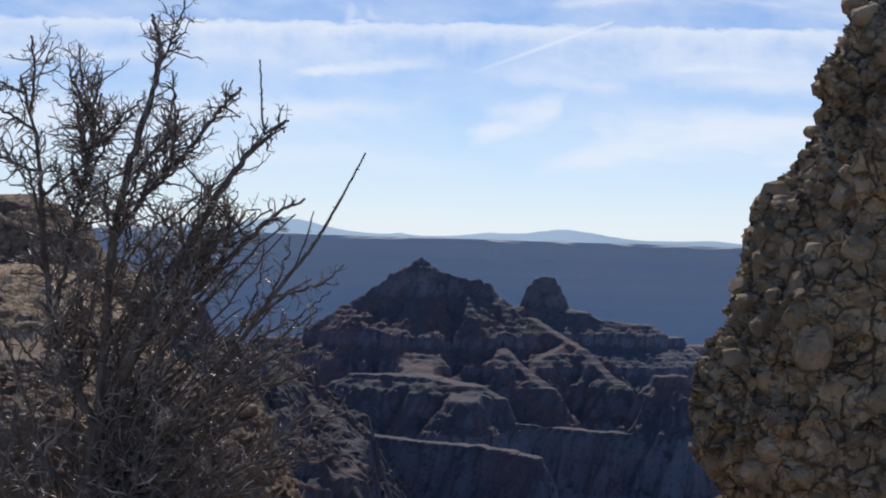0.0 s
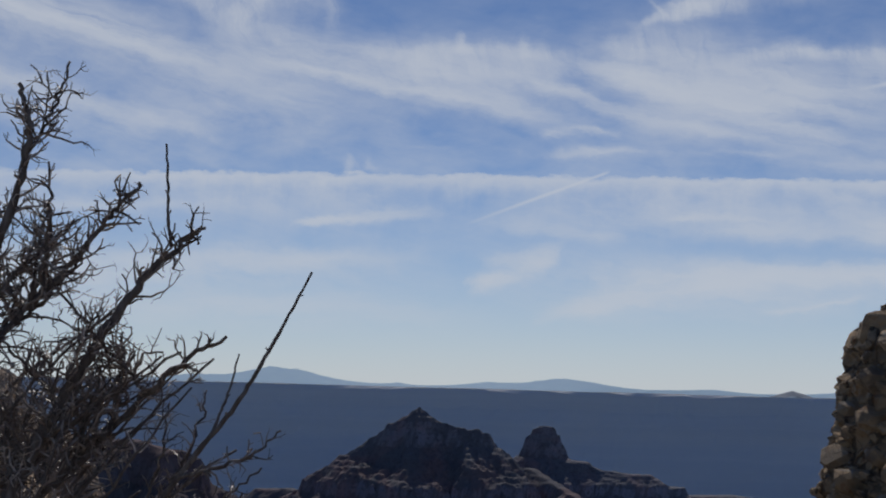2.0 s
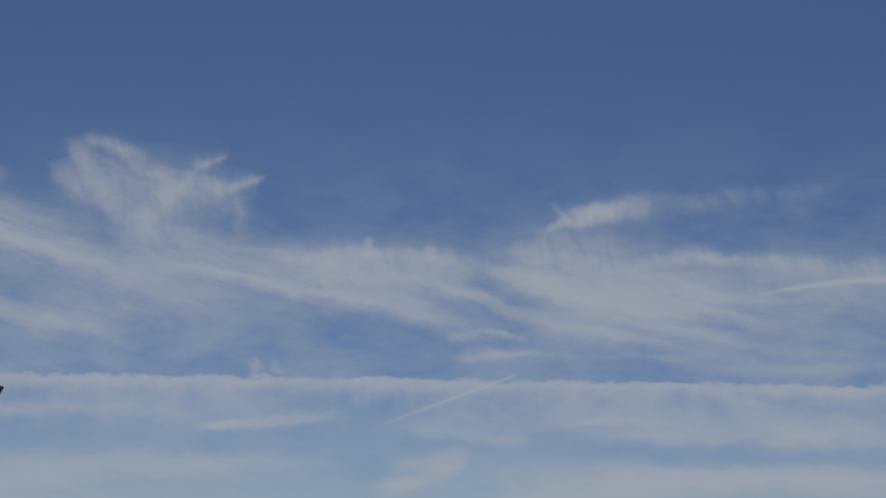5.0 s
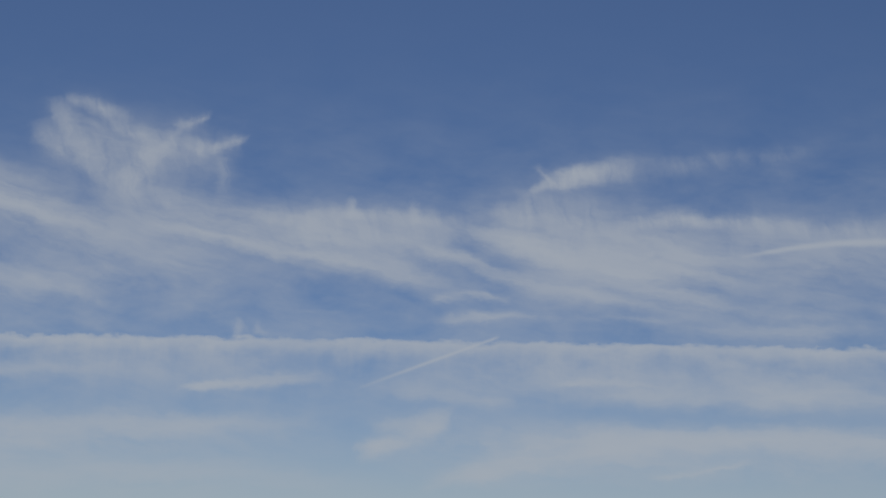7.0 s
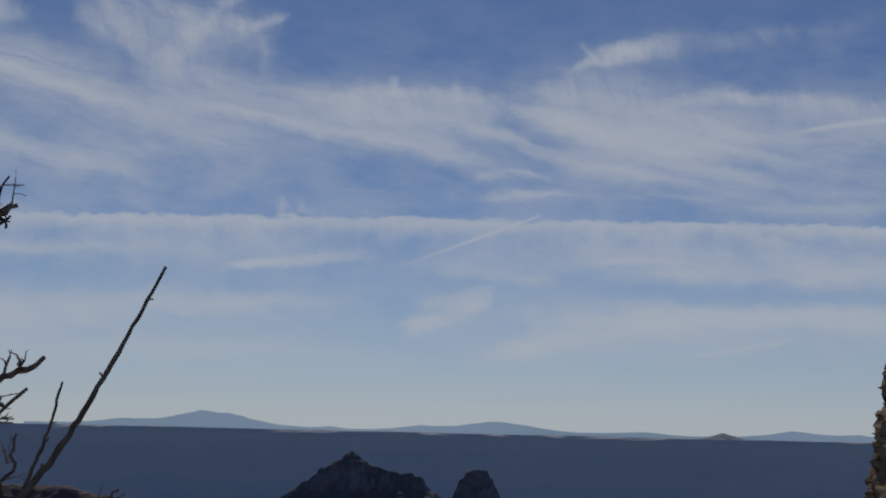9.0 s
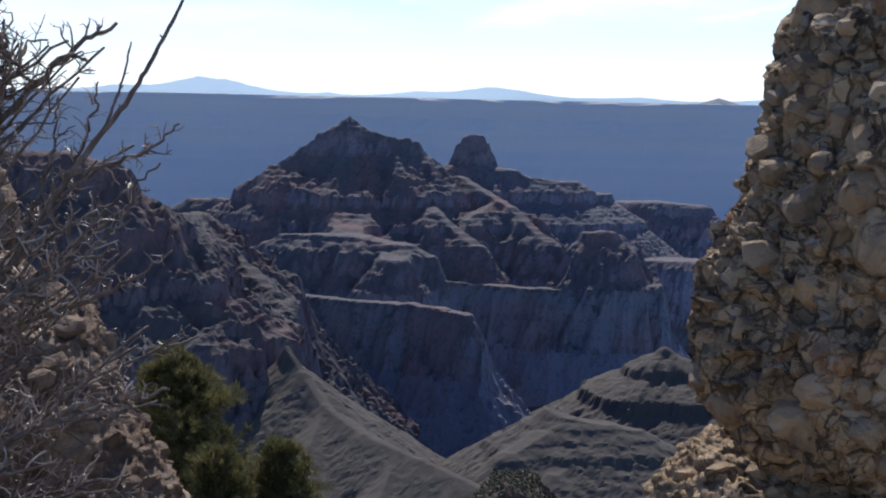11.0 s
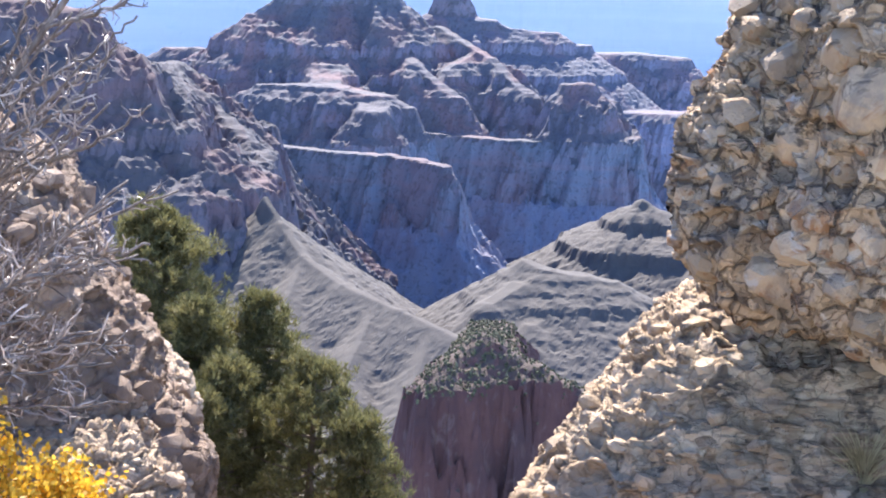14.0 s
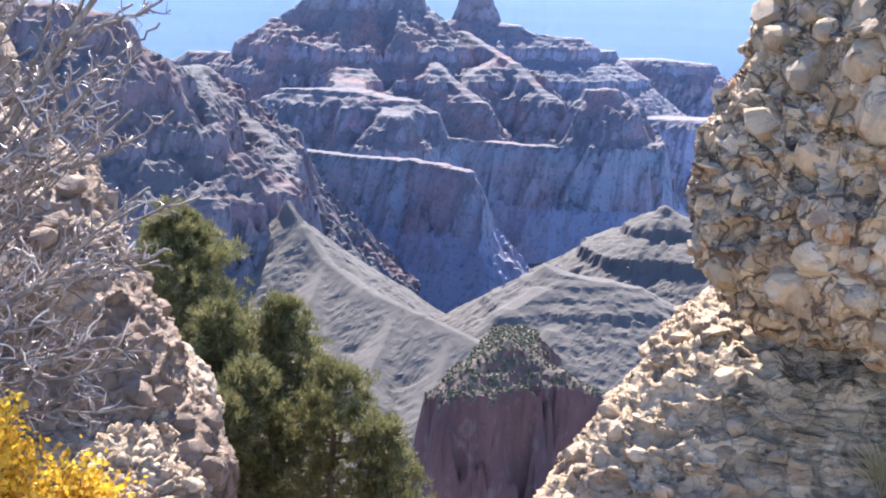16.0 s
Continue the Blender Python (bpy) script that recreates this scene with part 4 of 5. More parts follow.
front_rock = rock_mass("rock_outcrop", M_LIME, [
    (3.2, 1.95, 0.15), (2.5, 1.5, 0.1), (2.2, 1.36, 0.0), (1.95, 1.22, 0), (1.75, 1.24, 0), (1.6, 1.06, 0), (1.46, 0.94, 0), (1.24, 0.90, 0), (1.0, 0.87, -0.06),
    (0.75, 0.89, -0.08), (0.62, 1.0, -0.05), (0.53, 1.2, 0.0), (0.46, 1.5, 0.1)], FRONT, 1.0,
    "bulging cream limestone buttress split from the outcrop by a cleft", s=131, cols=270, rows=340, lean=-0.06)
LEDGE = [(1.1, 7.4), (0.42, 5.8), (0.06, 5.0), (0.0, 4.62), (0.14, 4.42), (0.42, 4.3), (1.1, 4.22), (3.4, 3.95)]
ledge_rock = rock_mass("rock_ledge", M_LEDGE, [
    (0.608, 1.268, 0.750), (0.452, 1.081, 0.620), (0.393, 0.976, 0.500), (0.313, 0.827, 0.380), (0.249, 0.683, 0.300), (0.119, 0.608, 0.250), (-0.014, 0.474, 0.210), (-0.151, 0.364, 0.180), (-0.300, 0.249, 0.160), (-0.518, 0.135, 0.140), (-0.856, 0.101, 0.100), (-2.417, 0.021, 0.000), (-5.603, -0.198, -0.100)], LEDGE, 1.0,
    "sunlit pale rubbly limestone ledge under the overhang", s=151, cell=(0.12, 0.06), depth=(0.042, 0.014), cols=310, rows=400, category="rock ledge", big=0.05, rough=0.03, facet=0.5, rounded=True)
LEFT = [(-3.4, 3.6), (-1.6, 4.0), (-0.7, 4.4), (-0.15, 4.75), (0.0, 5.0), (-0.04, 5.3), (-0.4, 6.2), (-1.2, 7.5)]
left_rock = rock_mass("rock_slope", M_SLOPE, [
    (0.95, -2.3, 0.6), (0.80, -1.75, 0.35), (0.72, -1.42, 0.2), (0.60, -1.33, 0.1), (0.47, -1.24, 0), (0.23, -1.10, 0), (0.10, -1.03, 0), (0.0, -1.0, -0.1), (-0.10, -0.88, -0.2),
    (-0.18, -0.80, -0.25), (-0.3, -0.78, -0.3), (-1.0, -0.7, -0.3), (-4.0, -0.4, -0.3)], LEFT, 1.0,
    "weathered brown and cream rock slope below the bare shrub", s=171, cols=240, rows=300, category="rock slope", depth=(0.036, 0.012), inward=-1.0, dense=(0.3, 1.2, 2.2, 2.6, 0.8))
low_rock = rock_mass("boulder", M_PALE, [(0.08, -1.14, 0.15), (0.05, -1.0, -0.05), (-0.02, -0.91, -0.15), (-0.10, -0.84, -0.22), (-0.19, -0.775, -0.28), (-0.32, -0.745, -0.32), (-2.0, -0.68, -0.35)],
                     [(-1.8, 4.3), (-0.7, 4.35), (-0.2, 4.5), (0.0, 4.72), (-0.05, 5.0), (-0.4, 5.8)], 1.0, "sunlit cream limestone boulder under the shrub", s=231,
                     cols=200, rows=220, category="boulder", inward=-0.8, dense=(0.5, 1, 1.5, 1.5, 1), cell=(0.13, 0.07), depth=(0.03, 0.018), rough=0.03)
back_rock = rock_mass("boulder", M_SLOPE, [(1.86, -4.1, 0.5), (1.78, -3.75, 0.2), (1.62, -3.5, 0), (1.45, -3.35, 0), (1.2, -3.0, 0), (0.9, -2.85, 0), (0.2, -2.75, 0), (-3.0, -2.6, 0)],
                      [(-2.6, 8.2), (-1.0, 8.4), (-0.2, 8.7), (0, 9.0), (-0.1, 9.4), (-0.8, 10.4)], 1.0, "dark weathered boulder behind the shrub", s=191,
                      cols=130, rows=200, category="boulder", inward=-1.0, dense=(1, 1, 1, 1, 1))

pale_slope = rock_mass("rock_slope", M_PALE, [(1.34, -3.2, 0.6), (1.2, -2.75, 0.2), (1.05, -2.5, 0), (0.85, -2.32, 0), (0.5, -2.2, 0), (0.0, -2.12, 0), (-3.0, -2.0, 0)],
                       [(-2.8, 6.0), (-1.0, 6.4), (-0.2, 6.7), (0, 7.0), (-0.1, 7.4), (-0.8, 8.4)], 1.0, "pale sunlit limestone slope behind the shrub", s=211,
                       cols=150, rows=200, category="rock slope", inward=-1.0, dense=(1, 1, 1, 1, 1))


def rim_ground():
    xs, ys = np.linspace(-14, 14, 141), np.linspace(-10, 11, 106)
    X, Y = np.meshgrid(xs, ys)
    lip = np.where(X < -1.2, 4.1, 3.3) + 0.25 * fbm(X * 0.9, Y * 0, X * 0, 3, 201)
    lip = np.where(X < -3.5, 9.0, lip)
    Z = 0.05 * fbm(X, Y, X * 0, 4, 205) - np.clip(Y - lip, 0, 20) * 6.0
    ob = new("rim_ground", mesh_from("rim_ground", np.stack([X, Y, Z], -1).reshape(-1, 3), grid_faces(len(ys), len(xs)), M_SOIL, True))
    tagged(ob, "pale trodden limestone soil of the canyon rim", "ground", kind="structure")


rim_ground()


# ---- plants ----
def tube(points, radii, sides, verts, faces):
    p = np.asarray(points, float)
    d = np.gradient(p, axis=0)
    d /= np.linalg.norm(d, axis=1, keepdims=True) + 1e-9
    ref = np.array([0.31, 0.9, 0.22])
    u = np.cross(d, ref)
    u /= np.linalg.norm(u, axis=1, keepdims=True) + 1e-9
    v = np.cross(d, u)
    n0 = len(verts)
    for q, a, b, r in zip(p, u, v, radii):
        for k in range(sides):
            g = 2 * math.pi * k / sides
            verts.append(tuple(q + (a * math.cos(g) + b * math.sin(g)) * r))
    for i in range(len(p) - 1):
        for k in range(sides):
            a, b = n0 + i * sides + k, n0 + i * sides + (k + 1) % sides
            faces.append((a, b, b + sides, a + sides))
    faces.append(tuple(n0 + (len(p) - 1) * sides + k for k in range(sides)))


rng = np.random.default_rng(11)


def curve_points(ctrl, n, jitter):
    line = smooth_line(ctrl, n)
    line[1:-1] += rng.normal(0, jitter, (n - 2, 3))
    return line


def grow(p, d, length, r, level, verts, faces, spread=0.9):
    """A gnarled twig and, from it, shorter ones."""
    n = max(3, int(length / 0.026) + 2)
    pts, q, w = [p], np.array(p, float), np.array(d, float)
    for _ in range(n - 1):
        w = w + rng.normal(0, 0.31, 3) + np.array([0, 0, 0.05])
        w /= np.linalg.norm(w)
        q = q + w * length / (n - 1)
        pts.append(q.copy())
    rad = np.linspace(r, r * 0.62, n)
    tube(pts, rad, 3 if level < 2 else 4, verts, faces)
    if level <= 0:
        return
    count = max(2, int(length / (0.036 if level > 1 else 0.026)))
    for _ in range(count):
        i = rng.integers(1, n)
        side = rng.normal(0, 1, 3)
        side -= side.dot(w) * w
        side /= np.linalg.norm(side) + 1e-9
        dd = w * rng.uniform(0.35, 0.9) + side * spread
        dd /= np.linalg.norm(dd)
        grow(pts[i], dd, length * rng.uniform(0.2, 0.5), rad[i] * 0.75, level - 1, verts, faces, spread)


def bare_shrub():
    root = tagged(new("shrub"), "leafless grey-barked shrub with dense gnarled twigs", "shrub")
    root.location = (-1.87, 4.0, 0.35)
    inv = root.location.copy()
    limbs = [
        ("trunk", [(-1.90, 4.0, 0.02), (-1.88, 4.0, 0.4), (-1.84, 4.0, 0.66), (-1.81, 4.0, 0.82)], 0.046, 0.036, 0),
        ("limb", [(-1.81, 4.0, 0.79), (-1.80, 4.0, 1.1), (-1.79, 3.98, 1.3), (-1.75, 3.97, 1.74), (-1.68, 3.98, 2.0), (-1.60, 4.0, 2.3), (-1.60, 4.0, 2.42), (-1.64, 4.0, 2.53)], 0.026, 0.006, 1),
        ("limb", [(-1.81, 4.0, 0.80), (-1.69, 3.95, 1.06), (-1.47, 3.95, 1.55), (-1.26, 3.98, 1.90), (-1.14, 4.0, 2.04), (-1.05, 4.0, 2.10)], 0.026, 0.005, 1),
        ("limb", [(-1.76, 3.97, 1.60), (-1.62, 4.02, 1.82), (-1.47, 4.05, 1.98), (-1.36, 4.05, 2.13), (-1.27, 4.05, 2.24)], 0.014, 0.005, 1),
        ("limb", [(-1.74, 3.95, 1.00), (-1.55, 4.05, 1.27), (-1.33, 4.1, 1.50), (-1.13, 4.05, 1.70), (-0.975, 4.0, 1.78)], 0.017, 0.005, 1),
        ("limb", [(-1.82, 4.0, 0.78), (-1.94, 4.02, 0.98), (-2.04, 4.05, 1.18), (-2.10, 4.05, 1.6), (-2.12, 4.05, 1.98), (-2.21, 4.05, 2.27)], 0.022, 0.005, 1),
        ("limb", [(-2.05, 4.05, 1.22), (-2.0, 4.15, 1.6), (-1.94, 4.15, 1.9), (-1.89, 4.15, 2.21)], 0.013, 0.005, 1),
        ("limb", [(-1.50, 4.05, 0.75), (-1.25, 4.0, 1.15), (-1.06, 4.0, 1.43), (-0.95, 4.0, 1.56), (-0.88, 4.0, 1.68), (-0.80, 4.0, 1.83), (-0.728, 4.0, 1.975)], 0.012, 0.0035, 0),
        ("limb", [(-1.12, 4.0, 1.36), (-0.98, 3.98, 1.40), (-0.88, 3.98, 1.43), (-0.80, 3.98, 1.51)], 0.007, 0.003, 2),
        ("limb", [(-1.30, 4.0, 1.08), (-1.12, 4.02, 1.22), (-1.0, 4.02, 1.28), (-0.86, 4.02, 1.40)], 0.007, 0.003, 2),
        ("limb", [(-1.34, 4.0, 1.02), (-1.10, 3.95, 1.10), (-0.98, 3.95, 1.20), (-0.90, 3.95, 1.33)], 0.007, 0.003, 2),
        ("limb", [(-1.22, 4.0, 1.2), (-1.12, 4.05, 1.36), (-1.06, 4.05, 1.5), (-1.04, 4.05, 1.62)], 0.006, 0.003, 2),
        ("limb", [(-1.30, 4.0, 1.1), (-1.2, 4.05, 1.3), (-1.16, 4.05, 1.46), (-1.15, 4.05, 1.58)], 0.006, 0.003, 2),
        ("limb", [(-1.40, 4.0, 0.9), (-1.15, 4.0, 0.98), (-0.98, 4.0, 1.04), (-0.82, 4.0, 1.16)], 0.008, 0.003, 2),
        ("limb", [(-1.15, 4.0, 2.04), (-1.165, 4.0, 2.12), (-1.17, 4.0, 2.24), (-1.18, 4.0, 2.35)], 0.006, 0.0035, 0),
        ("limb", [(-1.02, 4.0, 1.47), (-0.97, 4.02, 1.6), (-0.94, 4.02, 1.73)], 0.005, 0.003, 0),
        ("limb", [(-1.86, 4.0, 0.45), (-1.62, 3.85, 0.72), (-1.34, 3.8, 0.95), (-1.10, 3.8, 1.12), (-0.93, 3.8, 1.18)], 0.015, 0.004, 1),
        ("limb", [(-1.86, 4.0, 0.35), (-1.55, 3.9, 0.52), (-1.22, 3.85, 0.66), (-0.98, 3.85, 0.76), (-0.80, 3.85, 0.80)], 0.014, 0.004, 1),
        ("limb", [(-1.88, 4.0, 0.25), (-1.6, 3.9, 0.36), (-1.3, 3.85, 0.44), (-1.05, 3.9, 0.50), (-0.86, 3.9, 0.50)], 0.012, 0.003, 1),
        ("limb", [(-1.88, 4.0, 0.2), (-1.66, 3.95, 0.28), (-1.42, 3.9, 0.30), (-1.1, 3.9, 0.34)], 0.01, 0.003, 1),
        ("limb", [(-1.9, 4.0, 0.5), (-2.1, 3.9, 0.75), (-2.3, 3.9, 1.0), (-2.45, 3.9, 1.5)], 0.016, 0.004, 1),
        ("limb", [(-1.85, 4.05, 0.6), (-1.7, 4.2, 0.95), (-1.58, 4.25, 1.3), (-1.5, 4.25, 1.62)], 0.014, 0.004, 1),
        ("limb", [(-1.9, 4.05, 0.4), (-2.0, 4.2, 0.85), (-1.95, 4.25, 1.25), (-1.9, 4.25, 1.55)], 0.014, 0.004, 1),
        ("limb", [(-1.7, 3.9, 0.65), (-1.45, 4.1, 0.9), (-1.2, 4.15, 1.1), (-0.95, 4.15, 1.3)], 0.011, 0.004, 1)]
    leaders = [limbs[i][1] for i in (1, 2, 3, 4, 5, 6)]
    for k in range(64):
        # side limbs of the crown, most of them rising
        line = smooth_line(leaders[k % 6], 20)
        f = int(rng.uniform(3, 17))
        start = line[f]
        w = line[f + 1] - line[f]
        w /= np.linalg.norm(w)
        d = w * 0.7 + np.array([rng.normal(0, 0.7), rng.normal(0, 0.5), rng.uniform(0.1, 0.8)])
        d *= rng.uniform(0.2, 0.44) / np.linalg.norm(d)
        tip = start + d
        if tip[0] > -1.2 or (tip[2] > 1.9 and tip[0] > -1.36) or (tip[2] > 2.15 and abs(tip[0] + 1.62) > 0.13):
            continue
        limbs.append(("limb", [tuple(start), tuple(start + d * 0.5 + rng.normal(0, 0.02, 3)), tuple(start + d + (0, 0, 0.03))], rng.uniform(0.006, 0.010), 0.004, 1))
    for k in range(17):
        # lower limbs fan out from the base on every side
        end = (rng.uniform(-2.75, -0.95), 4.0 + rng.uniform(-0.45, 0.6), rng.uniform(0.35, 1.8))
        if end[0] > -1.3:
            end = (end[0], end[1], 0.3 + (end[2] - 0.3) * 0.72)
        mid = (-1.87 + (end[0] + 1.87) * 0.45, 4.0 + (end[1] - 4.0) * 0.5, 0.3 + (end[2] - 0.3) * rng.uniform(0.25, 0.6))
        limbs.append(("limb", [(-1.87, 4.0, 0.2), mid, end], rng.uniform(0.008, 0.014), 0.004, 1))
    for k in range(34):
        end = (rng.uniform(-1.75, -0.80), 4.0 + rng.uniform(-0.3, 0.4), rng.uniform(0.3, 1.25))
        mid = (-1.87 + (end[0] + 1.87) * 0.5, 4.0 + (end[1] - 4.0) * 0.5, 0.25 + (end[2] - 0.25) * rng.uniform(0.3, 0.8))
        limbs.append(("limb", [(-1.87, 4.0, 0.15), mid, end], rng.uniform(0.006, 0.011), 0.0035, 1))
    for k in range(16):
        # the open left side of the crown
        line = smooth_line(leaders[4 + k % 2], 20)
        f = int(rng.uniform(8, 19))
        d = np.array([rng.normal(-0.15, 0.6), rng.normal(0, 0.4), rng.uniform(0.4, 1.0)])
        d *= rng.uniform(0.2, 0.42) / np.linalg.norm(d)
        limbs.append(("limb", [tuple(line[f]), tuple(line[f] + d * 0.5 + rng.normal(0, 0.02, 3)), tuple(line[f] + d)], rng.uniform(0.006, 0.009), 0.004, 1))
    for k in range(26):
        # thin outer limbs on the canyon side
        end = (rng.uniform(-1.35, -0.78), 4.0 + rng.uniform(-0.25, 0.3), rng.uniform(0.9, 1.9))
        if end[2] > 1.55 and end[0] > -1.0:
            end = (end[0] - 0.2, end[1], end[2])
        mid = (end[0] - rng.uniform(0.3, 0.5), 4.0 + (end[1] - 4.0) * 0.6, end[2] - rng.uniform(0.25, 0.5))
        limbs.append(("limb", [(-1.84, 4.0, min(0.75, mid[2] - 0.2)), mid, end], rng.uniform(0.006, 0.010), 0.0035, 2))
    tv, tf = [], []
    for name, ctrl, r0, r1, kind in limbs:
        n = 7 * len(ctrl)
        pts = curve_points(ctrl, n, 0.004 if kind else 0.0012)
        rad = np.linspace(r0, r1, n) * (1 + rng.normal(0, 0.06, n))
        verts, faces = [], []
        tube(pts, rad, 9 if r0 > 0.02 else 6, verts, faces)
        me = mesh_from(name, [tuple(np.subtract(v, inv)) for v in verts], faces, M_BARK, True)
        part(name, me, root)
        if name == "trunk":
            continue
        dens = {0: 7, 1: 29, 2: 26}[kind]
        length = np.linalg.norm(np.diff(pts, axis=0), axis=1).sum()
        for _ in range(int(dens * length * 1.15) + 3):
            i = int(rng.uniform(0.16 if kind else 0.3, 0.93) * (n - 1))
            w = pts[min(i + 1, n - 1)] - pts[i - 1]
            w /= np.linalg.norm(w)
            side = rng.normal(0, 1, 3)
            side -= side.dot(w) * w
            side /= np.linalg.norm(side)
            d = w * rng.uniform(0.3, 0.9) + side * 0.8 + np.array([0, 0, 0.15])
            ln = rng.uniform(0.06, 0.24) * (1.15 - 0.75 * i / n) if kind == 1 else rng.uniform(0.008, 0.02) if kind == 0 else rng.uniform(0.03, 0.09)
            grow(pts[i], d / np.linalg.norm(d), ln, min(0.0043, rad[i] * 0.7), 2 if kind == 1 else 0 if kind == 0 else 1, tv, tf)
    me = mesh_from("twig_tangle", [tuple(np.subtract(v, inv)) for v in tv], tf, M_TWIG)
    tagged(part("twig_tangle", me, root, "fine silvery gnarled twigs"), kind="stuff")


bare_shrub()


def terrace_z(x, y):
    """Height of the wooded terrace below the rim: it climbs towards the shrub's side and breaks off at its far edge."""
    u = np.clip((-1.6 - x) / 3.2, 0, 1)
    return -10.4 + 4.3 * u * u * (3 - 2 * u) - 0.12 * (y - 20) - 2.5 * np.clip(y - 30, 0, 30) - 1.5 * np.clip(x + 0.6, 0, 8)


def terrace():
    xs, ys = np.linspace(-14, 5, 150), np.linspace(12, 40, 180)
    X, Y = np.meshgrid(xs, ys)
    Z = terrace_z(X, Y) + 0.35 * fbm(X * 0.5, Y * 0.5, X * 0, 5, 221) + 0.08 * fbm(X * 3, Y * 3, X * 0, 3, 223)
    ob = new("terrace_ground", mesh_from("terrace_ground", np.stack([X, Y, Z], -1).reshape(-1, 3), grid_faces(len(ys), len(xs)), M_EARTH, True))
    tagged(ob, "brown stony terrace below the rim", "ground", kind="structure")


terrace()
terrace_rock = rock_mass("boulder", M_PALE, [(-4.32, -4.24, 0.5), (-4.42, -3.84, 0.2), (-4.57, -3.59, 0.0), (-4.97, -3.44, -0.1), (-7.57, -3.24, -0.1)],
                         [(-1.6, 20.2), (-0.6, 20.0), (-0.1, 20.1), (0.0, 20.4), (-0.2, 20.9), (-0.8, 21.6)], 1.0, "cracked cream boulder among the pinyons",
                         s=241, cols=110, rows=120, category="boulder", inward=-0.8, dense=(1, 1, 1, 1, 1), cell=(0.34, 0.17), depth=(0.1, 0.04))


def conifer(x, y, z, height, width, s, label, dome=0.0, clumps=330):
    """A pinyon or juniper: a trunk that forks into limbs, and a broken crown of needle sprays. dome: 0 pointed, 1 round."""
    r = np.random.default_rng(s)
    root = tagged(new("conifer_tree"), label, "tree", group="trees below the rim")
    foot = float(terrace_z(np.float64(x), np.float64(y)))
    root.location = (x, y, foot)
    height = z + height - foot
    verts, faces = [], []
    bend = r.normal(0, 0.03 * height, 2)
    spine = smooth_line([(0, 0, -0.5), (bend[0], bend[1], 0.35 * height), (0.4 * bend[0], 0.4 * bend[1], 0.7 * height), (0, 0, 0.97 * height)], 16)
    tube(spine, np.linspace(0.03 * height, 0.015, 16), 8, verts, faces)
    part("trunk", mesh_from("trunk", verts, faces, M_TRUNK, True), root)
    pads = []
    low = max(0.12, 1.0 - 4.4 * width / height)
    for k in range(58):
        f = low + (0.98 - low) * ((k + r.uniform(0, 1)) / 58)
        base = spine[min(15, int(f * 15.99))]
        g = 2.4 * k + r.uniform(-0.5, 0.5)
        v = (f - low) / (1 - low)
        reach = (1.04 - v) ** 0.75 * (1 - dome) + math.sqrt(max(0.0, 1 - (1.6 * v - 0.62) ** 2)) * dome
        ln = width * max(0.12, reach) * r.uniform(0.55, 1.15)
        out = np.array([math.cos(g), math.sin(g), r.uniform(-0.1, 0.35)])
        pts = smooth_line([base, base + out * ln * 0.5, base + out * ln + (0, 0, 0.18 * ln)], 7)
        lv, lf = [], []
        tube(pts, np.linspace(0.03, 0.008, 7) * (0.5 + 0.5 * width), 5, lv, lf)
        part("limb", mesh_from("limb", lv, lf, M_TRUNK, True), root)
        pads += [(pts[j], ln) for j in (3, 4, 5, 6, 6)]
    # every spray fans out round its own shoot
    count = clumps
    pick = r.integers(len(pads), size=count)
    c = np.array([pads[i][0] for i in pick]) + r.normal(0, 1, (count, 3)) * np.array([[0.20, 0.20, 0.10]]) * np.array([[0.35 + 0.65 * pads[i][1]] for i in pick])
    shoot = c - np.array([0, 0, 0.55 * height])
    shoot = shoot / np.linalg.norm(shoot, axis=1, keepdims=True) * 0.6 + np.array([0, 0, 0.6])
    n = 26
    d = r.normal(0, 0.75, (count, n, 3)) + shoot[:, None, :]
    d /= np.linalg.norm(d, axis=2, keepdims=True)
    size = r.uniform(0.09, 0.19, (count, 1, 1))
    a = c[:, None, :] + d * size * r.uniform(-0.2, 0.35, (count, n, 1)) + r.normal(0, 0.03, (count, n, 3))
    b = a + d * size * r.uniform(0.5, 0.95, (count, n, 1))
    wv = np.cross(d, r.normal(0, 1, (count, n, 3)))
    wv *= 0.0085 / (np.linalg.norm(wv, axis=2, keepdims=True) + 1e-9)
    nv = np.stack([a - wv, a + wv, b + wv * 0.5, b - wv * 0.5], 2).reshape(-1, 3)
    nf = np.arange(len(nv)).reshape(-1, 4)
    tagged(part("crown", mesh_from("crown", nv, nf, M_NEEDLE), root, "dense green needle sprays"), kind="stuff")


conifer(-5.50, 27.0, -10.82, 7.4, 1.42, 301, "tall dark green pinyon leaning over the terrace", dome=0.35, clumps=2300)
conifer(-4.39, 25.0, -9.93, 5.2, 0.80, 302, "open-crowned olive pinyon on the terrace", dome=0.30, clumps=900)
conifer(-3.31, 26.0, -10.15, 5.4, 1.15, 303, "narrow pointed green pinyon on the terrace", dome=0.15, clumps=1300)
conifer(-3.69, 24.0, -9.66, 4.2, 0.85, 306, "bushy olive pinyon between taller trees", dome=0.30, clumps=800)
conifer(-2.14, 24.0, -9.51, 4.0, 1.05, 304, "broad round green juniper on the terrace", dome=1.00, clumps=1500)
conifer(-1.30, 23.0, -9.12, 3.0, 0.48, 305, "low green juniper at the edge of the terrace", dome=0.80, clumps=500)
conifer(-4.19, 23.0, -9.16, 3.4, 0.70, 307, "small dark green pinyon beside a boulder", dome=0.60, clumps=600)


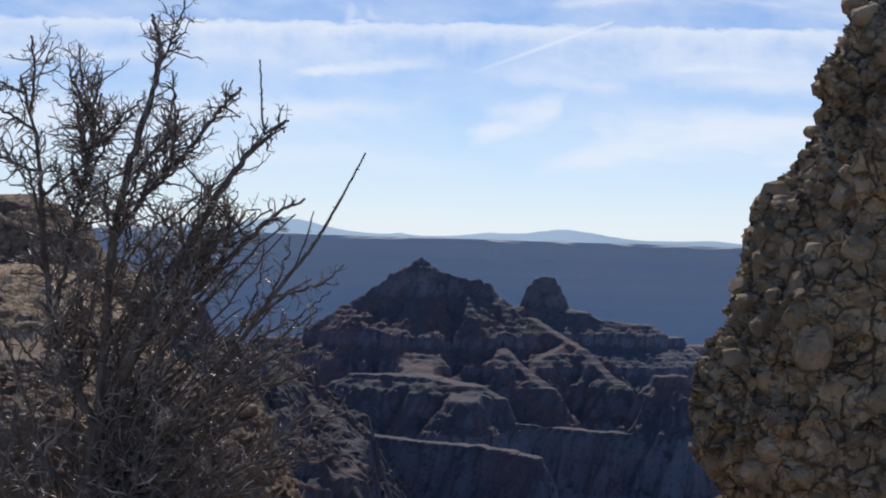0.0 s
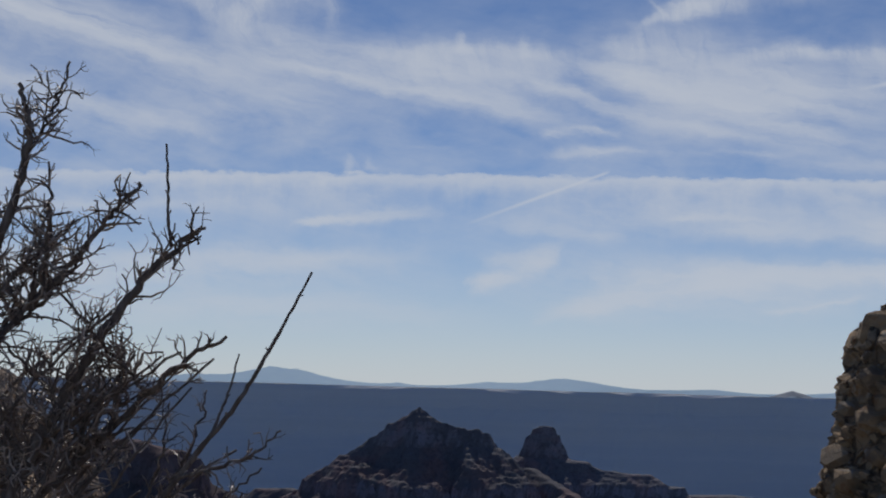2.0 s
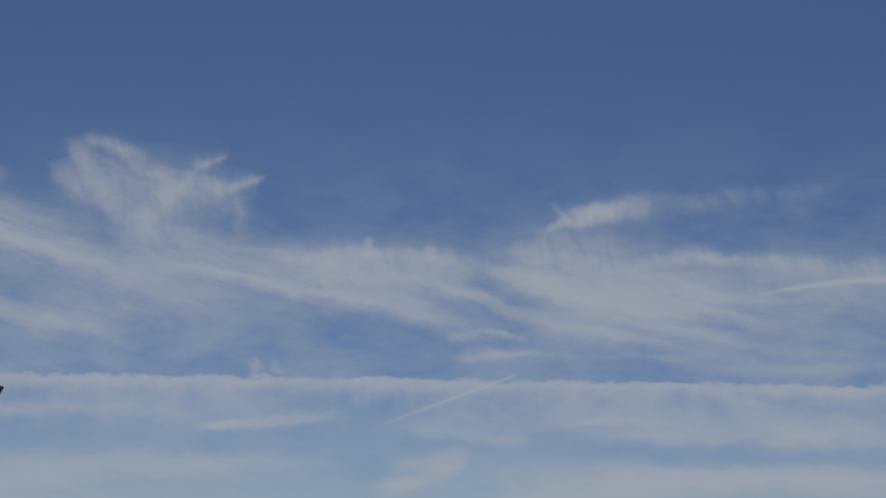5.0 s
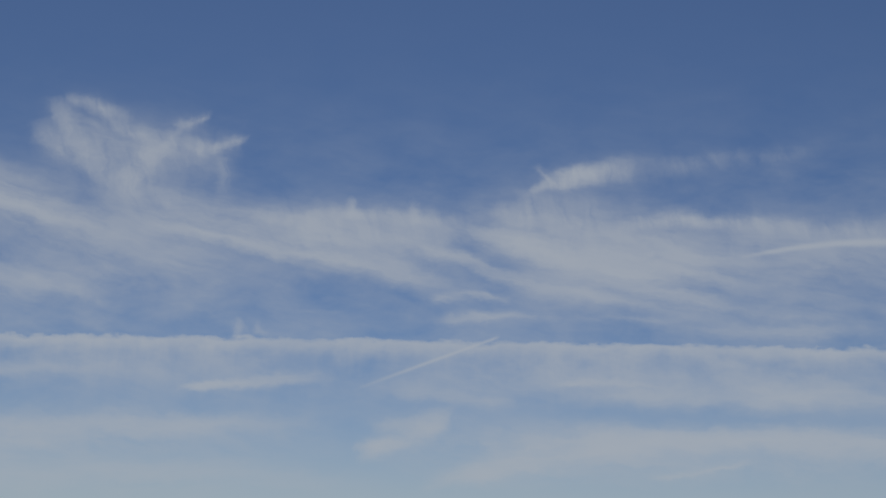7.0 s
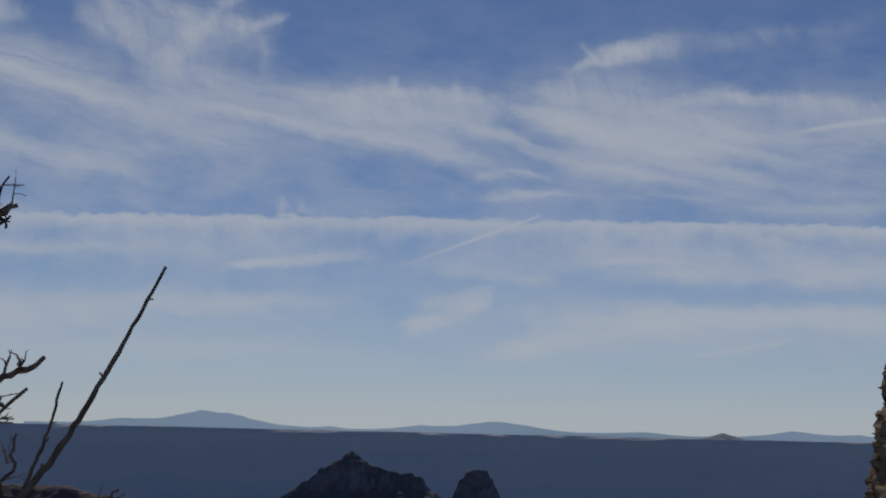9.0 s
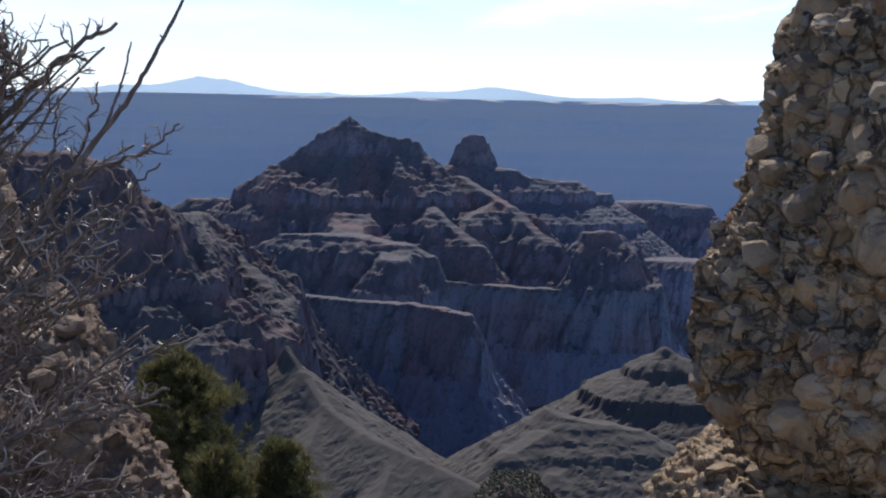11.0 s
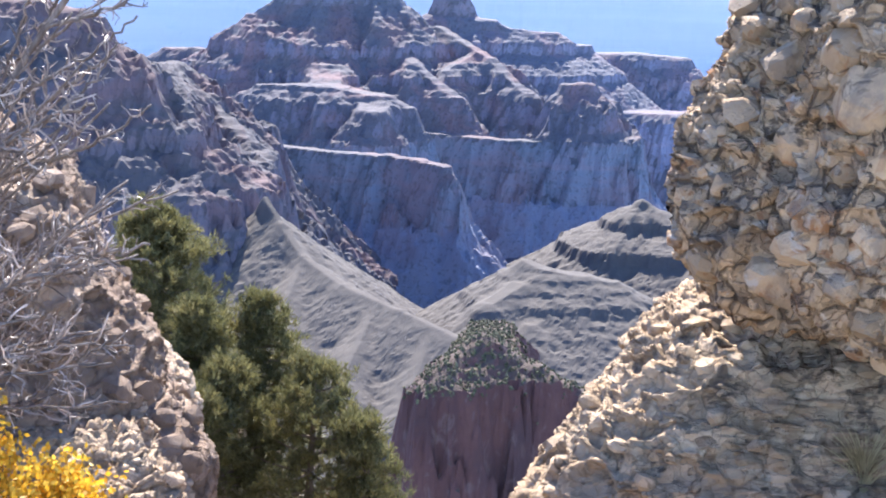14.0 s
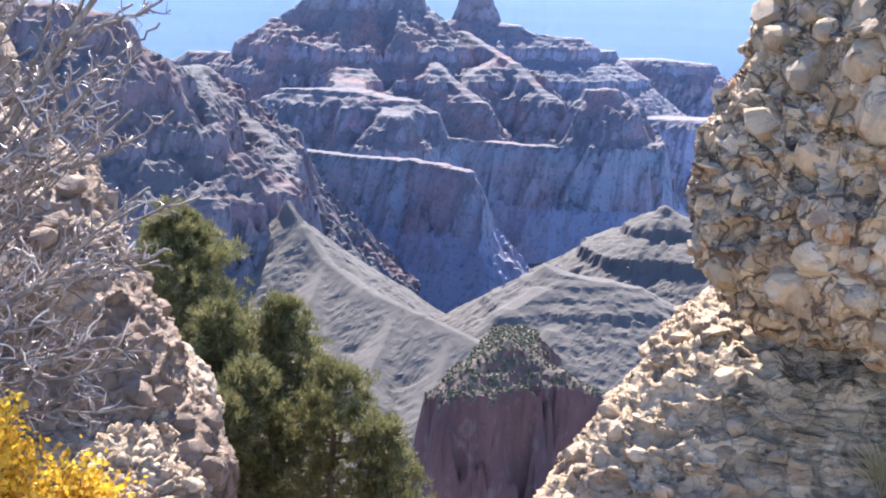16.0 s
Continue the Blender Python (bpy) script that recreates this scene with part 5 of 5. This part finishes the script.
def leafy_bush(x, y, z, spread, height, count, s, label):
    r = np.random.default_rng(s)
    root = tagged(new("bush"), label, "bush")
    root.location = (x, y, z)
    lv, lf = [], []
    for _ in range(26):
        g, k = r.uniform(0, 2 * math.pi), r.uniform(0.1, 1.0)
        top = np.array([math.cos(g) * spread * k, math.sin(g) * spread * k, height * r.uniform(0.65, 1.0) * (1.1 - 0.3 * k)])
        pts = smooth_line([(0, 0, -0.1), top * np.array([0.35, 0.35, 0.5]), top], 7)
        sv, sf = [], []
        tube(pts, np.linspace(0.005, 0.0016, 7), 4, sv, sf)
        part("stem", mesh_from("stem", sv, sf, M_BARK), root)
        for _ in range(count // 26):
            c = pts[int(r.uniform(2.5, 6.99))] + r.normal(0, 0.025, 3)
            d = r.normal(0, 1, 3) + np.array([0, 0, 0.6])
            d /= np.linalg.norm(d)
            wv = np.cross(d, r.normal(0, 1, 3))
            wv /= np.linalg.norm(wv) + 1e-9
            ln, wd = r.uniform(0.014, 0.026), r.uniform(0.005, 0.009)
            n0 = len(lv)
            lv += [tuple(c), tuple(c + d * ln * 0.5 + wv * wd), tuple(c + d * ln), tuple(c + d * ln * 0.5 - wv * wd)]
            lf.append((n0, n0 + 1, n0 + 2, n0 + 3))
    tagged(part("foliage", mesh_from("foliage", lv, lf, M_YELLOW), root, "small yellow autumn leaves"), kind="stuff")


leafy_bush(-1.22, 3.62, -0.02, 0.15, 0.44, 3600, 401, "yellow autumn bush on the rim")
leafy_bush(-1.0, 3.60, -0.02, 0.13, 0.29, 3200, 402, "low yellow-leaved bush on the rim")


def tuft(x, y, z, height, spread, blades, s, label):
    """A clump of dry grass."""
    r = np.random.default_rng(s)
    verts, faces = [], []
    for _ in range(blades):
        g, k = r.uniform(0, 2 * math.pi), r.uniform(0.2, 1.0)
        tip = np.array([math.cos(g) * spread * k, math.sin(g) * spread * k, height * r.uniform(0.5, 1.0)])
        pts = smooth_line([tip * (0.05, 0.05, 0), tip * (0.35, 0.35, 0.65), tip], 5)
        tube(pts, np.linspace(0.0022, 0.0007, 5), 3, verts, faces)
    ob = new("grass_tuft", mesh_from("grass_tuft", verts, faces, M_STRAW))
    ob.location = (x, y, z)
    tagged(ob, label, "grass", kind="stuff")


bpy.context.view_layer.update()
seat = ledge_rock.ray_cast((1.36, 1.0, -0.06), (0, 1, 0))
tuft(1.36, (seat[1].y if seat[0] else 4.0) + 0.01, -0.08, 0.22, 0.16, 200, 501, "pale dry grass tuft on the ledge")



# ---- loose stones, last ----
def stone_meshes(mat, s, count=9, flat=0.8):
    """Angular broken blocks: hulls of a few points on a squared ellipsoid."""
    r = np.random.default_rng(s)
    out = []
    for _ in range(count):
        bm = bmesh.new()
        p = r.normal(0, 1, (30, 3))
        p /= (np.abs(p) ** 2.7).sum(1, keepdims=True) ** (1 / 2.7)
        p *= np.array([r.uniform(0.85, 1.3), r.uniform(0.7, 1.0), r.uniform(0.65, 1.05) * flat]) * r.uniform(0.92, 1.05, (30, 1))
        for q in p:
            bm.verts.new(q)
        hull = bmesh.ops.convex_hull(bm, input=bm.verts)
        bmesh.ops.delete(bm, geom=[g for g in hull["geom_interior"] if isinstance(g, bmesh.types.BMVert)], context="VERTS")
        me = bpy.data.meshes.new("stone")
        bm.to_mesh(me)
        bm.free()
        me.materials.append(mat)
        out.append(me)
    return out


def strew(host, meshes, count, box, size, s, low_normal=0.2):
    """Stones bedded in a rock's surface, each an object of its own under the rock."""
    r = np.random.default_rng(s)
    x0, x1, y0, y1, z1 = box
    found = []
    for _ in range(count * 6):
        hit, place, normal, _ = host.ray_cast((r.uniform(x0, x1), r.uniform(y0, y1), z1), (0, 0, -1))
        if hit and normal.z > low_normal and len(found) < count:
            found.append((place.copy(), normal.copy()))
    for place, normal in found:
        k = size * r.uniform(0.5, 1.6) ** 1.3
        ob = new("stone", meshes[r.integers(len(meshes))])
        ob.parent = host
        ob.matrix_local = Matrix.LocRotScale(place - normal * k * 0.15, Euler((r.uniform(-0.4, 0.4), r.uniform(-0.4, 0.4), r.uniform(0, 6.3))), (k, k, k))


def stud(host, meshes, count, box, size, s, sink=0.5):
    """Blocks set close together in an upright face, found by looking at it from the rim."""
    r = np.random.default_rng(s)
    x0, x1, z0, z1 = box
    found = []
    for i in range(count * 14):
        if len(found) >= count:
            break
        k = size * r.uniform(0.5, 1.35) ** (1.2 if i < count * 4 else 0.8) * (1.0 if i < count * 4 else 0.6)
        hit, place, normal, _ = host.ray_cast((r.uniform(x0, x1), 1.0, r.uniform(z0, z1)), (0, 1, 0))
        if not hit or normal.y > -0.25:
            continue
        if all((place - q).length > 0.82 * (k + j) for q, _, j in found):
            found.append((place.copy(), normal.copy(), k))
    for place, normal, k in found:
        ob = new("stone", meshes[r.integers(len(meshes))])
        ob.parent = host
        turn = Euler((r.uniform(-0.3, 0.3), r.uniform(-0.35, 0.35), r.uniform(-0.6, 0.6)))
        ob.matrix_local = Matrix.LocRotScale(place + Vector((0.25 * k, k * sink, 0)), turn, (k, k, k))


bpy.context.view_layer.update()
LIME_STONES = stone_meshes(M_LIME_BLOCK, 603, flat=1.0)
stud(right_rock, LIME_STONES, 300, (0.68, 1.75, 0.62, 2.9), 0.054, 613, 0.66)
stud(front_rock, LIME_STONES, 300, (0.86, 2.1, 0.5, 2.9), 0.066, 614, 0.62)
PALE_STONES = stone_meshes(M_PALE_BLOCK, 601)
strew(low_rock, PALE_STONES, 90, (-1.6, -0.6, 4.2, 5.4, 0.4), 0.026, 616)
SLOPE_STONES = stone_meshes(M_SLOPE_BLOCK, 602)
LEDGE_STONES = stone_meshes(M_LEDGE_BLOCK, 604)
strew(ledge_rock, LEDGE_STONES, 130, (0.15, 1.6, 3.3, 5.6, 0.8), 0.026, 611)
stud(ledge_rock, LEDGE_STONES, 170, (0.2, 2.1, -0.55, 0.5), 0.042, 615, 0.6)
strew(left_rock, SLOPE_STONES, 180, (-2.6, -0.6, 4.2, 6.0, 1.2), 0.034, 612)
